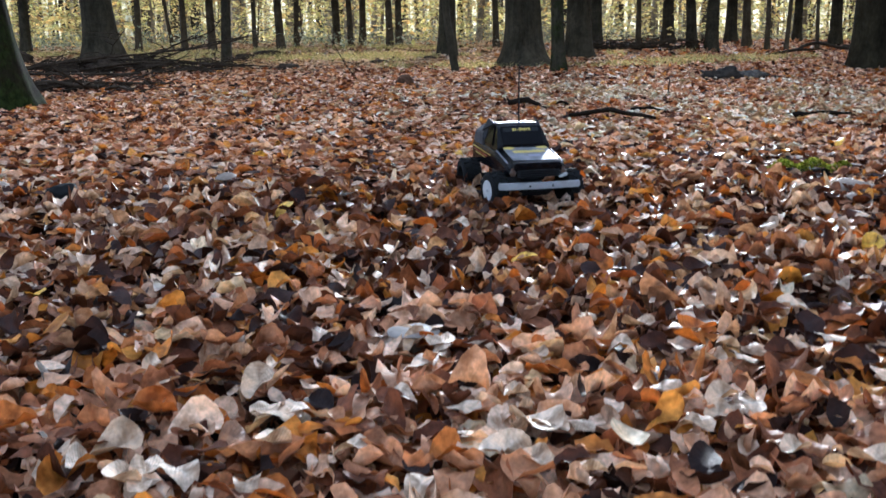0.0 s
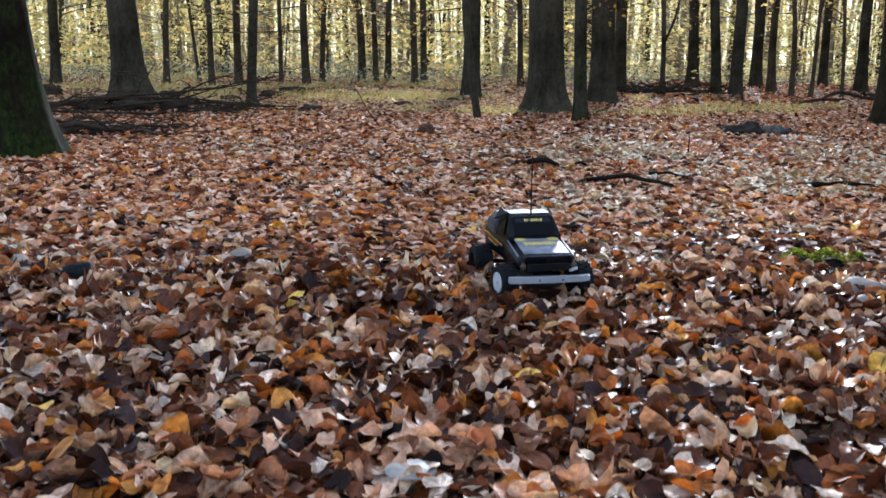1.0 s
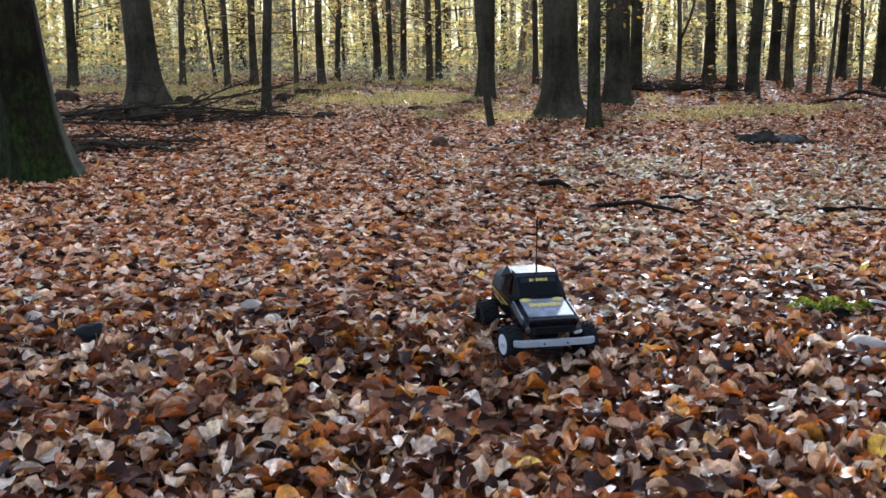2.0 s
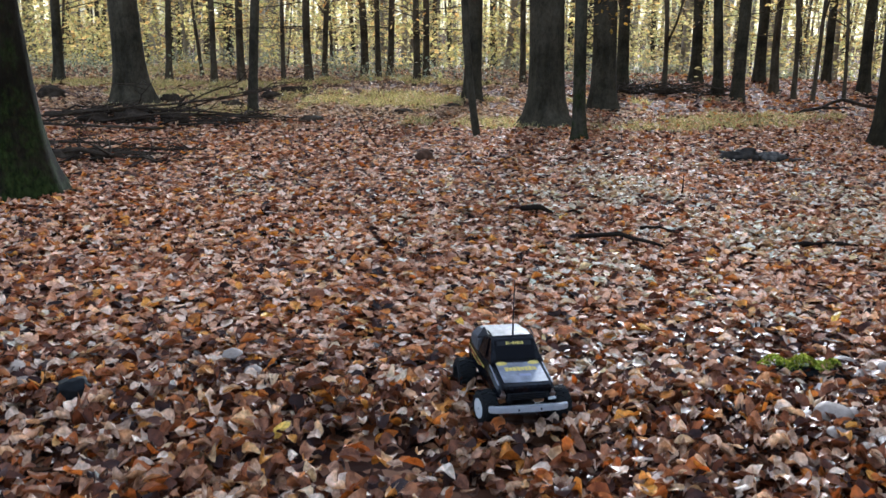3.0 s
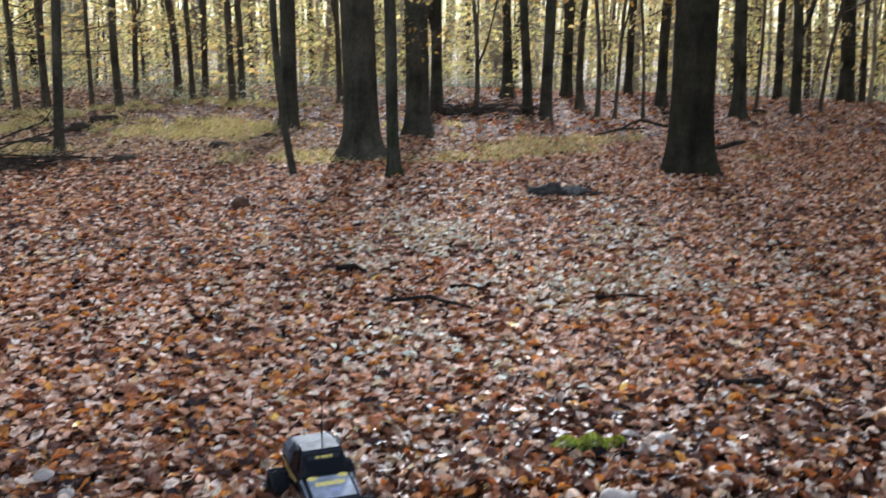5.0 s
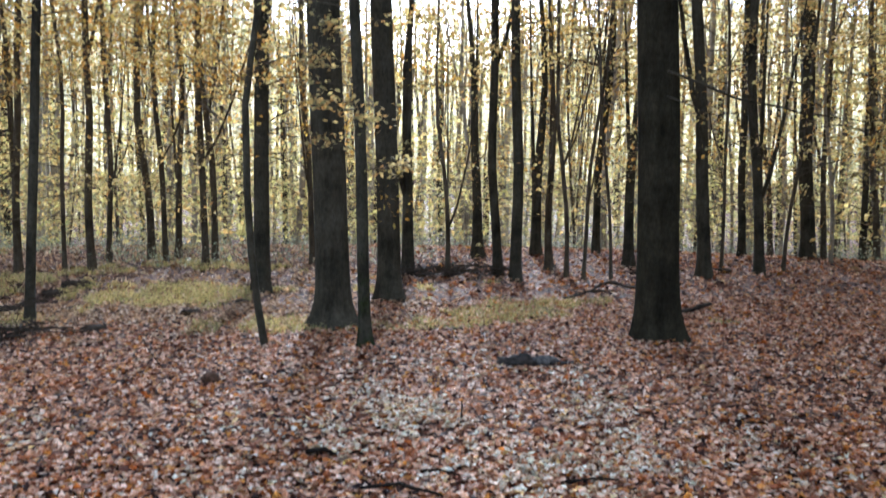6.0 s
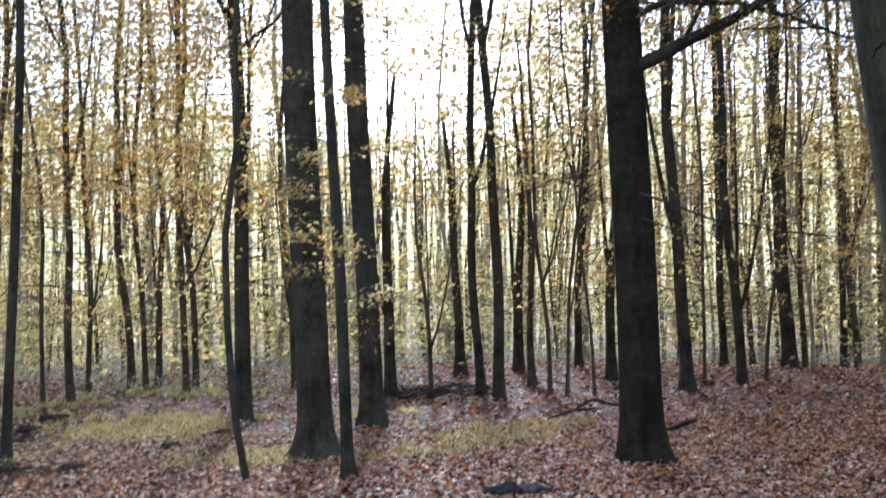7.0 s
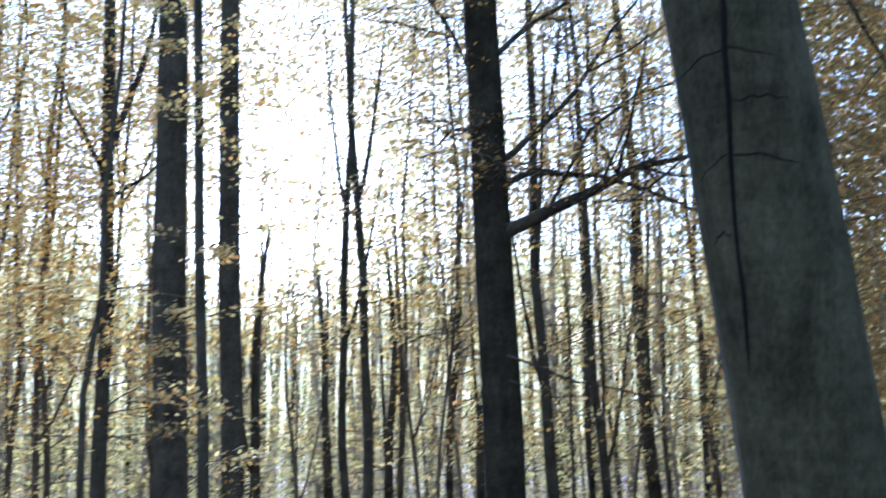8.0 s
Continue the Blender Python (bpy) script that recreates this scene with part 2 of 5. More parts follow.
def part_mesh(name, me, parent, label="", at=None):
    ob = new(name, me)
    ob.parent = parent
    if at is not None:
        ob.location = at
    if label:
        tagged(ob, label)
    return ob


def part(name, bm, mat, parent, label="", smooth=False):
    me = bpy.data.meshes.new(name)
    bm.to_mesh(me)
    bm.free()
    me.materials.append(mat)
    if smooth:
        me.shade_smooth()
    return part_mesh(name, me, parent, label)


def tube(points, radii, sides=8, verts=None, faces=None, lobes=None):
    # a tapered tube along points, closed at its end; adds to verts and faces
    verts, faces = ([], []) if verts is None else (verts, faces)
    first = len(verts)
    n = len(points)
    for i, (p, r) in enumerate(zip(points, radii)):
        p = Vector(p)
        d = (Vector(points[min(i + 1, n - 1)]) - Vector(points[max(i - 1, 0)])).normalized()
        side = d.cross(Vector((0, 0, 1)) if abs(d.z) < 0.9 else Vector((0, 1, 0))).normalized()
        other = side.cross(d)
        for k in range(sides):
            a = 2 * math.pi * k / sides
            rr = r * (lobes(i, a) if lobes else 1.0)
            verts.append(p + (side * math.cos(a) + other * math.sin(a)) * rr)
    for i in range(n - 1):
        for k in range(sides):
            a, b = first + i * sides + k, first + i * sides + (k + 1) % sides
            faces.append((a, b, b + sides, a + sides))
    faces.append(tuple(first + k for k in reversed(range(sides))))
    faces.append(tuple(first + (n - 1) * sides + k for k in range(sides)))
    return verts, faces


def rotations(rng, n, tilt, flip=True):
    # n random turns: any heading, tilted by about tilt radians off level
    yaw = rng.uniform(0, 2 * np.pi, n)
    ax = rng.uniform(0, 2 * np.pi, n)
    ti = np.abs(rng.normal(0, tilt, n))
    c, s = np.cos(yaw), np.sin(yaw)
    z = np.zeros(n)
    o = np.ones(n)
    rz = np.stack([np.stack([c, -s, z], 1), np.stack([s, c, z], 1), np.stack([z, z, o], 1)], 1)
    kx, ky = np.cos(ax), np.sin(ax)
    ct, st = np.cos(ti), np.sin(ti)
    rt = np.stack([np.stack([ct + kx * kx * (1 - ct), kx * ky * (1 - ct), ky * st], 1),
                   np.stack([kx * ky * (1 - ct), ct + ky * ky * (1 - ct), -kx * st], 1),
                   np.stack([-ky * st, kx * st, ct], 1)], 1)
    return rt @ rz


def leaf_shape(rng, n, stations, cols=3, curl=1.0):
    # beech leaves 1 long: oval, with a tip and a stalk end, each rolled, folded and waved differently
    t = np.linspace(0, 1, stations + 2)
    t = 0.5 - 0.5 * np.cos(np.pi * t) * (0.75 + 0.25 * np.abs(np.cos(np.pi * t)))
    w = 0.31 * np.sin(np.pi * np.clip(t, 0, 1) ** 0.9) ** 0.68
    wide = rng.uniform(0.72, 1.2, n)
    heading = rng.normal(0.0, 0.5, n) + (rng.uniform(0, 1, n) < 0.25) * np.pi / 2
    bow = rng.normal(0.0, 2.2, n) * curl
    bow = bow + np.sign(bow) * 0.5
    tight = (rng.uniform(0, 1, n) < 0.25) * rng.uniform(2.0, 6.0, n) * curl
    bow = bow + np.sign(bow) * tight
    fold = np.abs(rng.normal(0.0, 0.5, n)) * curl
    twist = rng.normal(0.0, 0.9, n) * curl
    wave, phase = rng.uniform(0.0, 0.09 if stations > 5 else 0.04, n) * curl, rng.uniform(0, 6.28, (2, n))
    ca, sa = np.cos(heading), np.sin(heading)
    v = np.zeros((n, 2 + cols * stations, 3))
    for i in range(stations + 2):
        tt, ww = t[i], w[i]
        end = i == 0 or i == stations + 1
        for j, u in enumerate([0.0] if end else np.linspace(-1, 1, cols)):
            k = (0 if i == 0 else 1 + cols * stations) if end else 1 + cols * (i - 1) + j
            x, y = np.full(n, tt - 0.5), u * ww * wide * (1 + 0.08 * np.sin(9 * tt + phase[0 if u < 0 else 1]))
            z = np.abs(y) * fold + y * twist * x * 2 + wave * abs(u) * np.sin(tt * 14 + phase[0 if u < 0 else 1])
            # roll round an axis that runs roughly along the leaf
            p, q = x * ca + y * sa, -x * sa + y * ca
            turn = np.clip(bow * q, -2.6, 2.6)
            q2, z2 = np.sin(turn) / bow, (1 - np.cos(turn)) / bow
            v[:, k, 0], v[:, k, 1], v[:, k, 2] = p * ca - q2 * sa, p * sa + q2 * ca, z + z2
    quads, tris, e = [], [], 1 + cols * stations
    for j in range(cols - 1):
        tris.append((0, 2 + j, 1 + j))
        for i in range(stations - 1):
            a = 1 + cols * i + j
            quads.append((a, a + 1, a + 1 + cols, a + cols))
        a = 1 + cols * (stations - 1) + j
        tris.append((a, a + 1, e))
    return v, np.array(quads, np.int32).reshape(-1, 4), np.array(tris, np.int32)


def scatter(name, rng, places, sizes, tilt, stations, mat, cols=3, curl=1.0):
    n = len(places)
    v, q, t = leaf_shape(rng, n, stations, cols, curl)
    v = np.einsum("nij,nkj->nki", rotations(rng, n, tilt), v * sizes[:, None, None]) + places[:, None, :]
    per = v.shape[1]
    off = (np.arange(n) * per)[:, None, None]
    me = quick_mesh(name, v.reshape(-1, 3), (q[None] + off).reshape(-1, 4), (t[None] + off).reshape(-1, 3), mat)
    me.shade_smooth()
    return me


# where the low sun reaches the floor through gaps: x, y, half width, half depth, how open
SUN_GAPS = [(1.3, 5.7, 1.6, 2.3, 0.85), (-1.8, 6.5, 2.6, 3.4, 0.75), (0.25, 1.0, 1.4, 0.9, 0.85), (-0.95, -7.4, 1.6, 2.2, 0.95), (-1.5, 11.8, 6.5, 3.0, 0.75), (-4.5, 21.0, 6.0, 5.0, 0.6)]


def open_to_sun(c, rng):
    run = c[:, 2] / math.tan(radians(SUN_EL))
    fx, fy = c[:, 0] - math.sin(radians(SUN_AZ)) * run, c[:, 1] - math.cos(radians(SUN_AZ)) * run
    luck = rng.uniform(0, 1, len(c))
    keep = np.ones(len(c), bool)
    for gx, gy, rx, ry, share in SUN_GAPS:
        keep &= ~((((fx - gx) / rx) ** 2 + ((fy - gy) / ry) ** 2 < 1) & (luck < share))
    return c[keep]


def flake_mesh(name, rng, places, sizes, tilt, mat, length=1.0):
    # small bent leaves of two triangles each, for foliage
    n = len(places)
    base = np.array([(-0.5 * length, 0, 0), (0, -0.32, 0.05), (0.5 * length, 0, -0.03), (0, 0.32, 0.05)])
    v = np.einsum("nij,kj->nki", rotations(rng, n, tilt), base) * sizes[:, None, None] + places[:, None, :]
    off = (np.arange(n) * 4)[:, None]
    tris = np.concatenate([np.array([[0, 1, 2]]) + off, np.array([[0, 2, 3]]) + off])
    return quick_mesh(name, v.reshape(-1, 3), np.zeros((0, 4), np.int32), tris, mat)


# ---- ground ----
def height_at(x, y):
    near = max(0.0, 1 - math.hypot(x, y - 4) / 40)
    n = noise.noise(Vector((x * 0.9, y * 0.9, 0.3))) * 0.022 + noise.noise(Vector((x * 3.1, y * 3.1, 4.0))) * 0.008
    # beyond the clearing the wood's floor falls away
    fall = min(max(0.0, math.hypot(x, y) - 17.5) * 0.1, 3.2) if y > 0 else 0.0
    # the soil lies under a thick layer of leaves, whose top is level zero
    return n * near - fall - 0.04


def build_ground():
    xs = sorted(set([-900, -400, -150, -70, -40] + [round(-24 + 0.4 * i, 2) for i in range(41)] + [round(-8 + 0.2 * i, 2) for i in range(81)] + [round(8 + 0.4 * i, 2) for i in range(41)] + [40, 70, 150, 400, 900]))
    ys = sorted(set([-900, -400, -150, -60, -20, -8, -3] + [round(-1 + 0.2 * i, 2) for i in range(76)] + [round(14 + 0.5 * i, 2) for i in range(53)] + [60, 90, 150, 400, 900]))
    verts = [(x, y, height_at(x, y)) for y in ys for x in xs]
    w = len(xs)
    faces = [(j * w + i, j * w + i + 1, (j + 1) * w + i + 1, (j + 1) * w + i) for j in range(len(ys) - 1) for i in range(w - 1)]
    g = new("ground", mesh_of("ground", verts, faces, SOIL, True))
    return tagged(g, "level forest soil under brown fallen beech leaves", "forest floor", kind="structure")


ground = build_ground()


def lit_heights(places):
    return np.array([height_at(x, y) for x, y in places])


def wedge(rng, d0, d1, n):
    # spots spread evenly over the ground ahead, from d0 to d1 metres away
    d = np.sqrt(rng.uniform(d0 * d0, d1 * d1, n))
    x = rng.uniform(-0.56, 0.74, n) * d + rng.uniform(-0.35, 0.35, n)
    return np.stack([x, d], 1)


BARE = [(0.22, 2.6, 0.12), (0.18, 2.76, 0.12), (0.3, 2.42, 0.07), (-0.18, 2.33, 0.19), (0.62, 1.55, 0.14), (-0.21, 1.11, 0.07), (0.08, 2.15, 0.12)]


def build_litter():
    rng = np.random.default_rng(7)
    for d0, d1, n, size, lift, tilt, stations, cols, curl in ((0.85, 1.55, 4300, 0.053, 0.085, 0.42, 6, 5, 1.0), (1.55, 2.8, 10300, 0.054, 0.085, 0.47, 5, 3, 1.15), (2.8, 3.8, 12500, 0.055, 0.06, 0.3, 3, 3, 0.65),
                                                                   (3.8, 5.6, 25000, 0.057, 0.046, 0.24, 2, 3, 0.7), (5.6, 11.0, 56000, 0.06, 0.042, 0.24, 1, 3, 0.8),
                                                                   (11.0, 20.0, 29000, 0.08, 0.03, 0.3, 1, 3, 1.0), (20.0, 38.0, 4000, 0.16, 0.04, 0.3, 1, 3, 1.0)):
        p = wedge(rng, d0, d1, n)
        if d0 < 3.6:
            # a few spots where the dark wet soil shows between the leaves
            bare = np.zeros(len(p), bool)
            for bx, by, br in BARE:
                bare |= np.hypot(p[:, 0] - bx, (p[:, 1] - by)) < br * (0.7 + 0.5 * rng.uniform(0, 1, len(p)))
            p = p[~bare | (rng.uniform(0, 1, len(p)) < 0.14)]
            n = len(p)
        z = lit_heights(p) + rng.uniform(0.004, lift, n)
        sizes = size * (0.45 + 0.95 * rng.beta(1.6, 1.4, n))
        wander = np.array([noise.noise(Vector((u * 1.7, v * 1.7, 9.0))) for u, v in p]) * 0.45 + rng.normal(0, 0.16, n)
        # the darker leaves fill the band where the near ground is shaded
        shaded = (p[:, 1] + wander > 1.5 - 0.5 * np.clip(p[:, 0], 0, 0.6)) & (p[:, 1] + wander < 3.0 + 0.4 * np.clip(p[:, 0], 0, 1.0))
        # old faded leaves under the grass, off to one side, paled for sunlit haze
        faded = (p[:, 1] + 3 * wander > 9.6) & (p[:, 0] + 3 * wander < 1.6)
        for leaves, mat in ((shaded, LITTER_SHADED), (faded, LITTER_FADED), (~shaded & ~faded, LITTER_NEAR if d1 < 3.0 else LITTER)):
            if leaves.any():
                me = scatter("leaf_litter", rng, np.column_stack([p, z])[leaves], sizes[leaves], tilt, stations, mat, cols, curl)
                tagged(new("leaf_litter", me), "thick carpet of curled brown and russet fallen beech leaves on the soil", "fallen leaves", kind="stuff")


build_litter()


def build_litter_around():
    # the same carpet beside and behind the path
    rng = np.random.default_rng(9)
    d, a = np.sqrt(rng.uniform(0.0, 9.0 ** 2, 30000)), rng.uniform(0, 2 * np.pi, 30000)
    p = np.stack([d * np.sin(a), d * np.cos(a)], 1)
    p = p[(p[:, 1] < 0.85) | (p[:, 0] / p[:, 1] < -0.56) | (p[:, 0] / p[:, 1] > 0.74)]
    me = scatter("leaf_litter", rng, np.column_stack([p, lit_heights(p) + rng.uniform(0.004, 0.045, len(p))]), 0.085 * rng.uniform(0.6, 1.3, len(p)), 0.35, 1, LITTER)
    tagged(new("leaf_litter", me), "thick carpet of curled brown and russet fallen beech leaves on the soil", "fallen leaves", kind="stuff")


build_litter_around()


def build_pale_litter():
    # drier, bleached leaves lying in a loose patch ahead, sun patch in their paleness
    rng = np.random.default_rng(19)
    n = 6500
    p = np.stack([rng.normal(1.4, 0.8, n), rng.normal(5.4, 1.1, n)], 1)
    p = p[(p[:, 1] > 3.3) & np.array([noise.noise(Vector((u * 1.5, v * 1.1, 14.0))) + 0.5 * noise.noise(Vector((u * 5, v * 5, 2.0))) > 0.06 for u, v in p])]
    # and in small drifts here and there
    for k in range(16):
        cx, cy = rng.uniform(-1.4, 2.6), rng.uniform(2.9, 6.5)
        m = int(rng.uniform(14, 40))
        p = np.concatenate([p, np.stack([rng.normal(cx, 0.12, m), rng.normal(cy, 0.1, m)], 1)])
    n = len(p)
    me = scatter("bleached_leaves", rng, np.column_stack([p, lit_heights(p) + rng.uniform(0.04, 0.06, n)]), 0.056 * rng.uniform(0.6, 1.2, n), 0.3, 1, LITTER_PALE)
    tagged(new("bleached_leaves", me), "loose patch of bleached fallen leaves, paled as if sunlit", "fallen leaves", kind="stuff")


LITTER_PALE = leaf_material("sunlit_bleached_beech_leaf", [(0.0, (0.36, 0.22, 0.12)), (0.35, (0.56, 0.46, 0.33)), (0.65, (0.68, 0.62, 0.5)), (0.85, (0.6, 0.62, 0.48)), (1.0, (0.64, 0.4, 0.1))], 0.15, 0.15, "island", 0.75)
build_pale_litter()


# ---- trees ----
def trunk_mesh(name, r, height, lean, mat, seed, sides=16, flare=0.55, flare_h=0.22, wobble=1.0, taper=0.75):
    rnd = random.Random(seed)
    zs = [-0.08, 0.0, 0.06, 0.14, 0.26, 0.42, 0.65, 1.0, 1.5, 2.1, 2.8, 3.6, 4.6, 5.8, 7.2, 8.8, 10.6, 12.6, 15.0, 18.0]
    zs = [z for z in zs if z < height - 0.3] + [height]
    ph = [rnd.uniform(0, 6.28) for _ in range(6)]
    pts, rad = [], []
    for z in zs:
        w = wobble * 0.05 * min(1, max(z, 0) / 2)
        pts.append((lean[0] * z + w * (math.sin(z * 0.7 + ph[0]) - math.sin(ph[0])) + 0.3 * w * math.sin(z * 2.1 + ph[1]), lean[1] * z + w * (math.sin(z * 0.6 + ph[2]) - math.sin(ph[2])), z))
        rad.append(r * (1 + flare * math.exp(-max(z, 0) / flare_h)) * (1 - taper * max(z, 0) / (height + 1.0)))

    def lobes(i, a):
        k = math.exp(-max(zs[i], 0) / (flare_h * 1.3))
        return 1 + k * (0.16 * math.cos(5 * a + ph[3]) + 0.1 * math.cos(3 * a + ph[4])) + 0.025 * math.cos(4 * a + ph[5] + zs[i])

    v, f = tube(pts, rad, sides, lobes=lobes)
    return mesh_of(name, v, f, mat, True), pts


def crown_meshes(seed, z0, z1, branches, reach, per_branch, leaf, mat=None, lean=(0, 0), r0=0.02, up=0.25, flat=0.06):
    # limbs that leave the trunk sideways, and leaves in flat layered sprays along them
    rng = np.random.default_rng(seed)
    verts, faces, spots = [], [], []
    for b in range(branches):
        f = (b + rng.uniform(0, 1)) / branches
        z = z0 + (z1 - z0) * f
        a = rng.uniform(0, 2 * np.pi)
        length = reach * rng.uniform(0.55, 1.15) * (1 - 0.5 * f ** 3)
        rise = rng.normal(up, 0.22)
        d = np.array([math.cos(a), math.sin(a)])
        o = np.array([lean[0] * z, lean[1] * z])
        kink = rng.normal(0, 0.12)
        pts = []
        for k in range(5):
            s = k / 4
            off = d * s * length + np.array([-d[1], d[0]]) * kink * length * math.sin(s * 2.5)
            pts.append((o[0] + off[0], o[1] + off[1], z + rise * length * (s - 0.45 * s * s)))
        tube(pts, [r0 * (1 - 0.85 * k / 4) for k in range(5)], 3, verts, faces)
        n = int(per_branch * rng.uniform(0.6, 1.4))
        s = rng.beta(2.0, 1.1, n) * 0.8 + 0.3
        i = np.clip((s * 4).astype(int), 0, 3)
        pp = np.array(pts)
        base = pp[i] + (pp[i + 1] - pp[i]) * (s * 4 - i)[:, None]
        spread = 0.3 * length * np.maximum(0.12, 1.2 - s) * np.minimum(1, s * 1.6)
        side = rng.normal(0, 1, n) * spread
        base[:, 0] += -d[1] * side + rng.normal(0, 0.05, n)
        base[:, 1] += d[0] * side + rng.normal(0, 0.05, n)
        base[:, 2] += rng.normal(0, flat, n) - 0.1 * np.abs(side)
        spots.append(base)
    spots = np.concatenate(spots)
    leaves = flake_mesh("crown", rng, spots, leaf * rng.uniform(0.7, 1.3, len(spots)), 0.6, mat or CROWN)
    return mesh_of("branchwork", verts, faces, BARK_THIN), leaves


def build_tree(name, at, r, height, lean, label, seed, mat, crown=None, sides=16, flare=0.55, flare_h=0.22, wobble=1.0, turn=0.0, taper=0.75, group="beech trees of the wood"):
    t = thing(name, (at[0], at[1], height_at(*at) - 0.01), label, "tree", group)
    me, pts = trunk_mesh("trunk", r, height, lean, mat, seed, sides, flare, flare_h, wobble, taper)
    part_mesh("trunk", me, t)
    if name != "beech_tree":
        # stems that part from the trunk and rise beside it
        rnd = random.Random(seed)
        for _ in range(rnd.choice((1, 2, 2))):
            i = rnd.randrange(int(len(pts) * 0.42), int(len(pts) * 0.75))
            o, a, out, up = Vector(pts[i]), rnd.uniform(0, 6.28), rnd.uniform(0.35, 0.9), rnd.uniform(2.0, 4.5)
            run = [o + Vector((math.cos(a) * out * k ** 0.7, math.sin(a) * out * k ** 0.7, up * k)) for k in (0.0, 0.12, 0.35, 0.65, 1.0)]
            fv, ff = tube(run, [r * 0.5, r * 0.42, r * 0.34, r * 0.22, r * 0.08], 6)
            part_mesh("fork", mesh_of("fork", fv, ff, mat, True), t)
    if crown:
        for nm, m in zip(("branchwork", "crown"), crown):
            ob = tagged(part_mesh(nm, m, t), kind="stuff")
            ob.matrix_basis = pose(0, 0, 0, 0, 0, turn)
            # follow the trunk's lean
            ob.matrix_basis = Matrix(((1, 0, lean[0], 0), (0, 1, lean[1], 0), (0, 0, 1, 0), (0, 0, 0, 1))) @ ob.matrix_basis
    return t


# crowns shared by the trees: young ones with low layered sprays, tall ones bare below
LOW_SPRAY = crown_meshes(171, 1.5, 5.6, 26, 0.9, 100, 0.055, r0=0.008, up=0.1, flat=0.04)
ORANGE_SPRAY = crown_meshes(172, 1.6, 6.2, 28, 1.3, 110, 0.055, CROWN_ORANGE, r0=0.012, up=0.25)
YOUNG = [crown_meshes(100 + k, 0.7, 8.5, 32, 1.7, 62, 0.06, r0=0.010) for k in range(4)]
SPARSE = [crown_meshes(120 + k, 2.6, 9.5, 24, 1.3, 95, 0.055, r0=0.010) for k in range(3)]
TALL = [crown_meshes(140 + k, 6.5, 15.0, 30, 2.6, 34, 0.1, r0=0.03) for k in range(3)]
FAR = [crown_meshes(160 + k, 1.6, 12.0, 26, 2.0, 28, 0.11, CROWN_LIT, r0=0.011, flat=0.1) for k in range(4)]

BIG = "thick grey-brown beech trunk with a flared foot in leaf litter"
THIN = "slender dark young beech with sparse yellow leaves"
# place, radius, lean, and whether it is thick
FITTED = [
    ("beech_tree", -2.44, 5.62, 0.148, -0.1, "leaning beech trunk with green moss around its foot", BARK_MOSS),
    ("beech_tree", -3.49, 10.66, 0.158, -0.055, BIG, BARK),
    ("beech_tree", 0.78, 9.60, 0.168, -0.031, BIG, BARK),
    ("beech_tree", 1.52, 11.30, 0.134, -0.028, BIG, BARK),
    ("beech_tree", 3.66, 8.62, 0.196, -0.030, "tall dark beech trunk with a long side limb", BARK_DARK),
    ("beech_tree", -3.82, 8.10, 0.075, 0.009, "dark beech trunk half hidden behind a leaning one", BARK),
]
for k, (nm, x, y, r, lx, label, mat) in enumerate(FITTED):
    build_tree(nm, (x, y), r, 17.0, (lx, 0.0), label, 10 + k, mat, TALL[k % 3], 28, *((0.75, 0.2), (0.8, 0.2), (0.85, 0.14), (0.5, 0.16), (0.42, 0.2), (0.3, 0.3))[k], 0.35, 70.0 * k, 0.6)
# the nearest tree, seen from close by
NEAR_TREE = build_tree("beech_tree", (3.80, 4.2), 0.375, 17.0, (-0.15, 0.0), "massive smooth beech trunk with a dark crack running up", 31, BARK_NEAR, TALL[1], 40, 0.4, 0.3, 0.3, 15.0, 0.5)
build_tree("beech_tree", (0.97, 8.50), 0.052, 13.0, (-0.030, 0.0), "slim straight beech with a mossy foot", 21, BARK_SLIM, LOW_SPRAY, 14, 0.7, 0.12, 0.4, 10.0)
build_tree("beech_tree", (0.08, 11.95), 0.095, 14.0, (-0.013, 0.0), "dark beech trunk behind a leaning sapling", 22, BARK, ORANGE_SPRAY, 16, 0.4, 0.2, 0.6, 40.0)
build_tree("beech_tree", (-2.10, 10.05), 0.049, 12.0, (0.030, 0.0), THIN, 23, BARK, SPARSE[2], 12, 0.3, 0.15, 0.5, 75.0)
crooked = thing("beech_tree", (0.13, 8.55, height_at(0.13, 8.55) - 0.02), "thin crooked sapling leaning beside a thicker trunk", "tree", "beech trees of the wood")
bends = [(0.0, -0.05), (-0.01, 0.05), (-0.07, 0.42), (-0.12, 0.86), (-0.15, 1.38), (-0.16, 2.08), (-0.10, 2.55), (-0.05, 2.88), (-0.06, 3.8), (0.02, 4.9), (0.04, 6.2), (0.0, 7.4)]
ct_v, ct_f = tube([(x, 0.004 * z, z) for x, z in bends], [0.04, 0.034, 0.031, 0.03, 0.03, 0.028, 0.026, 0.026, 0.022, 0.018, 0.012, 0.006], 10)
part_mesh("trunk", mesh_of("trunk", ct_v, ct_f, BARK, True), crooked)

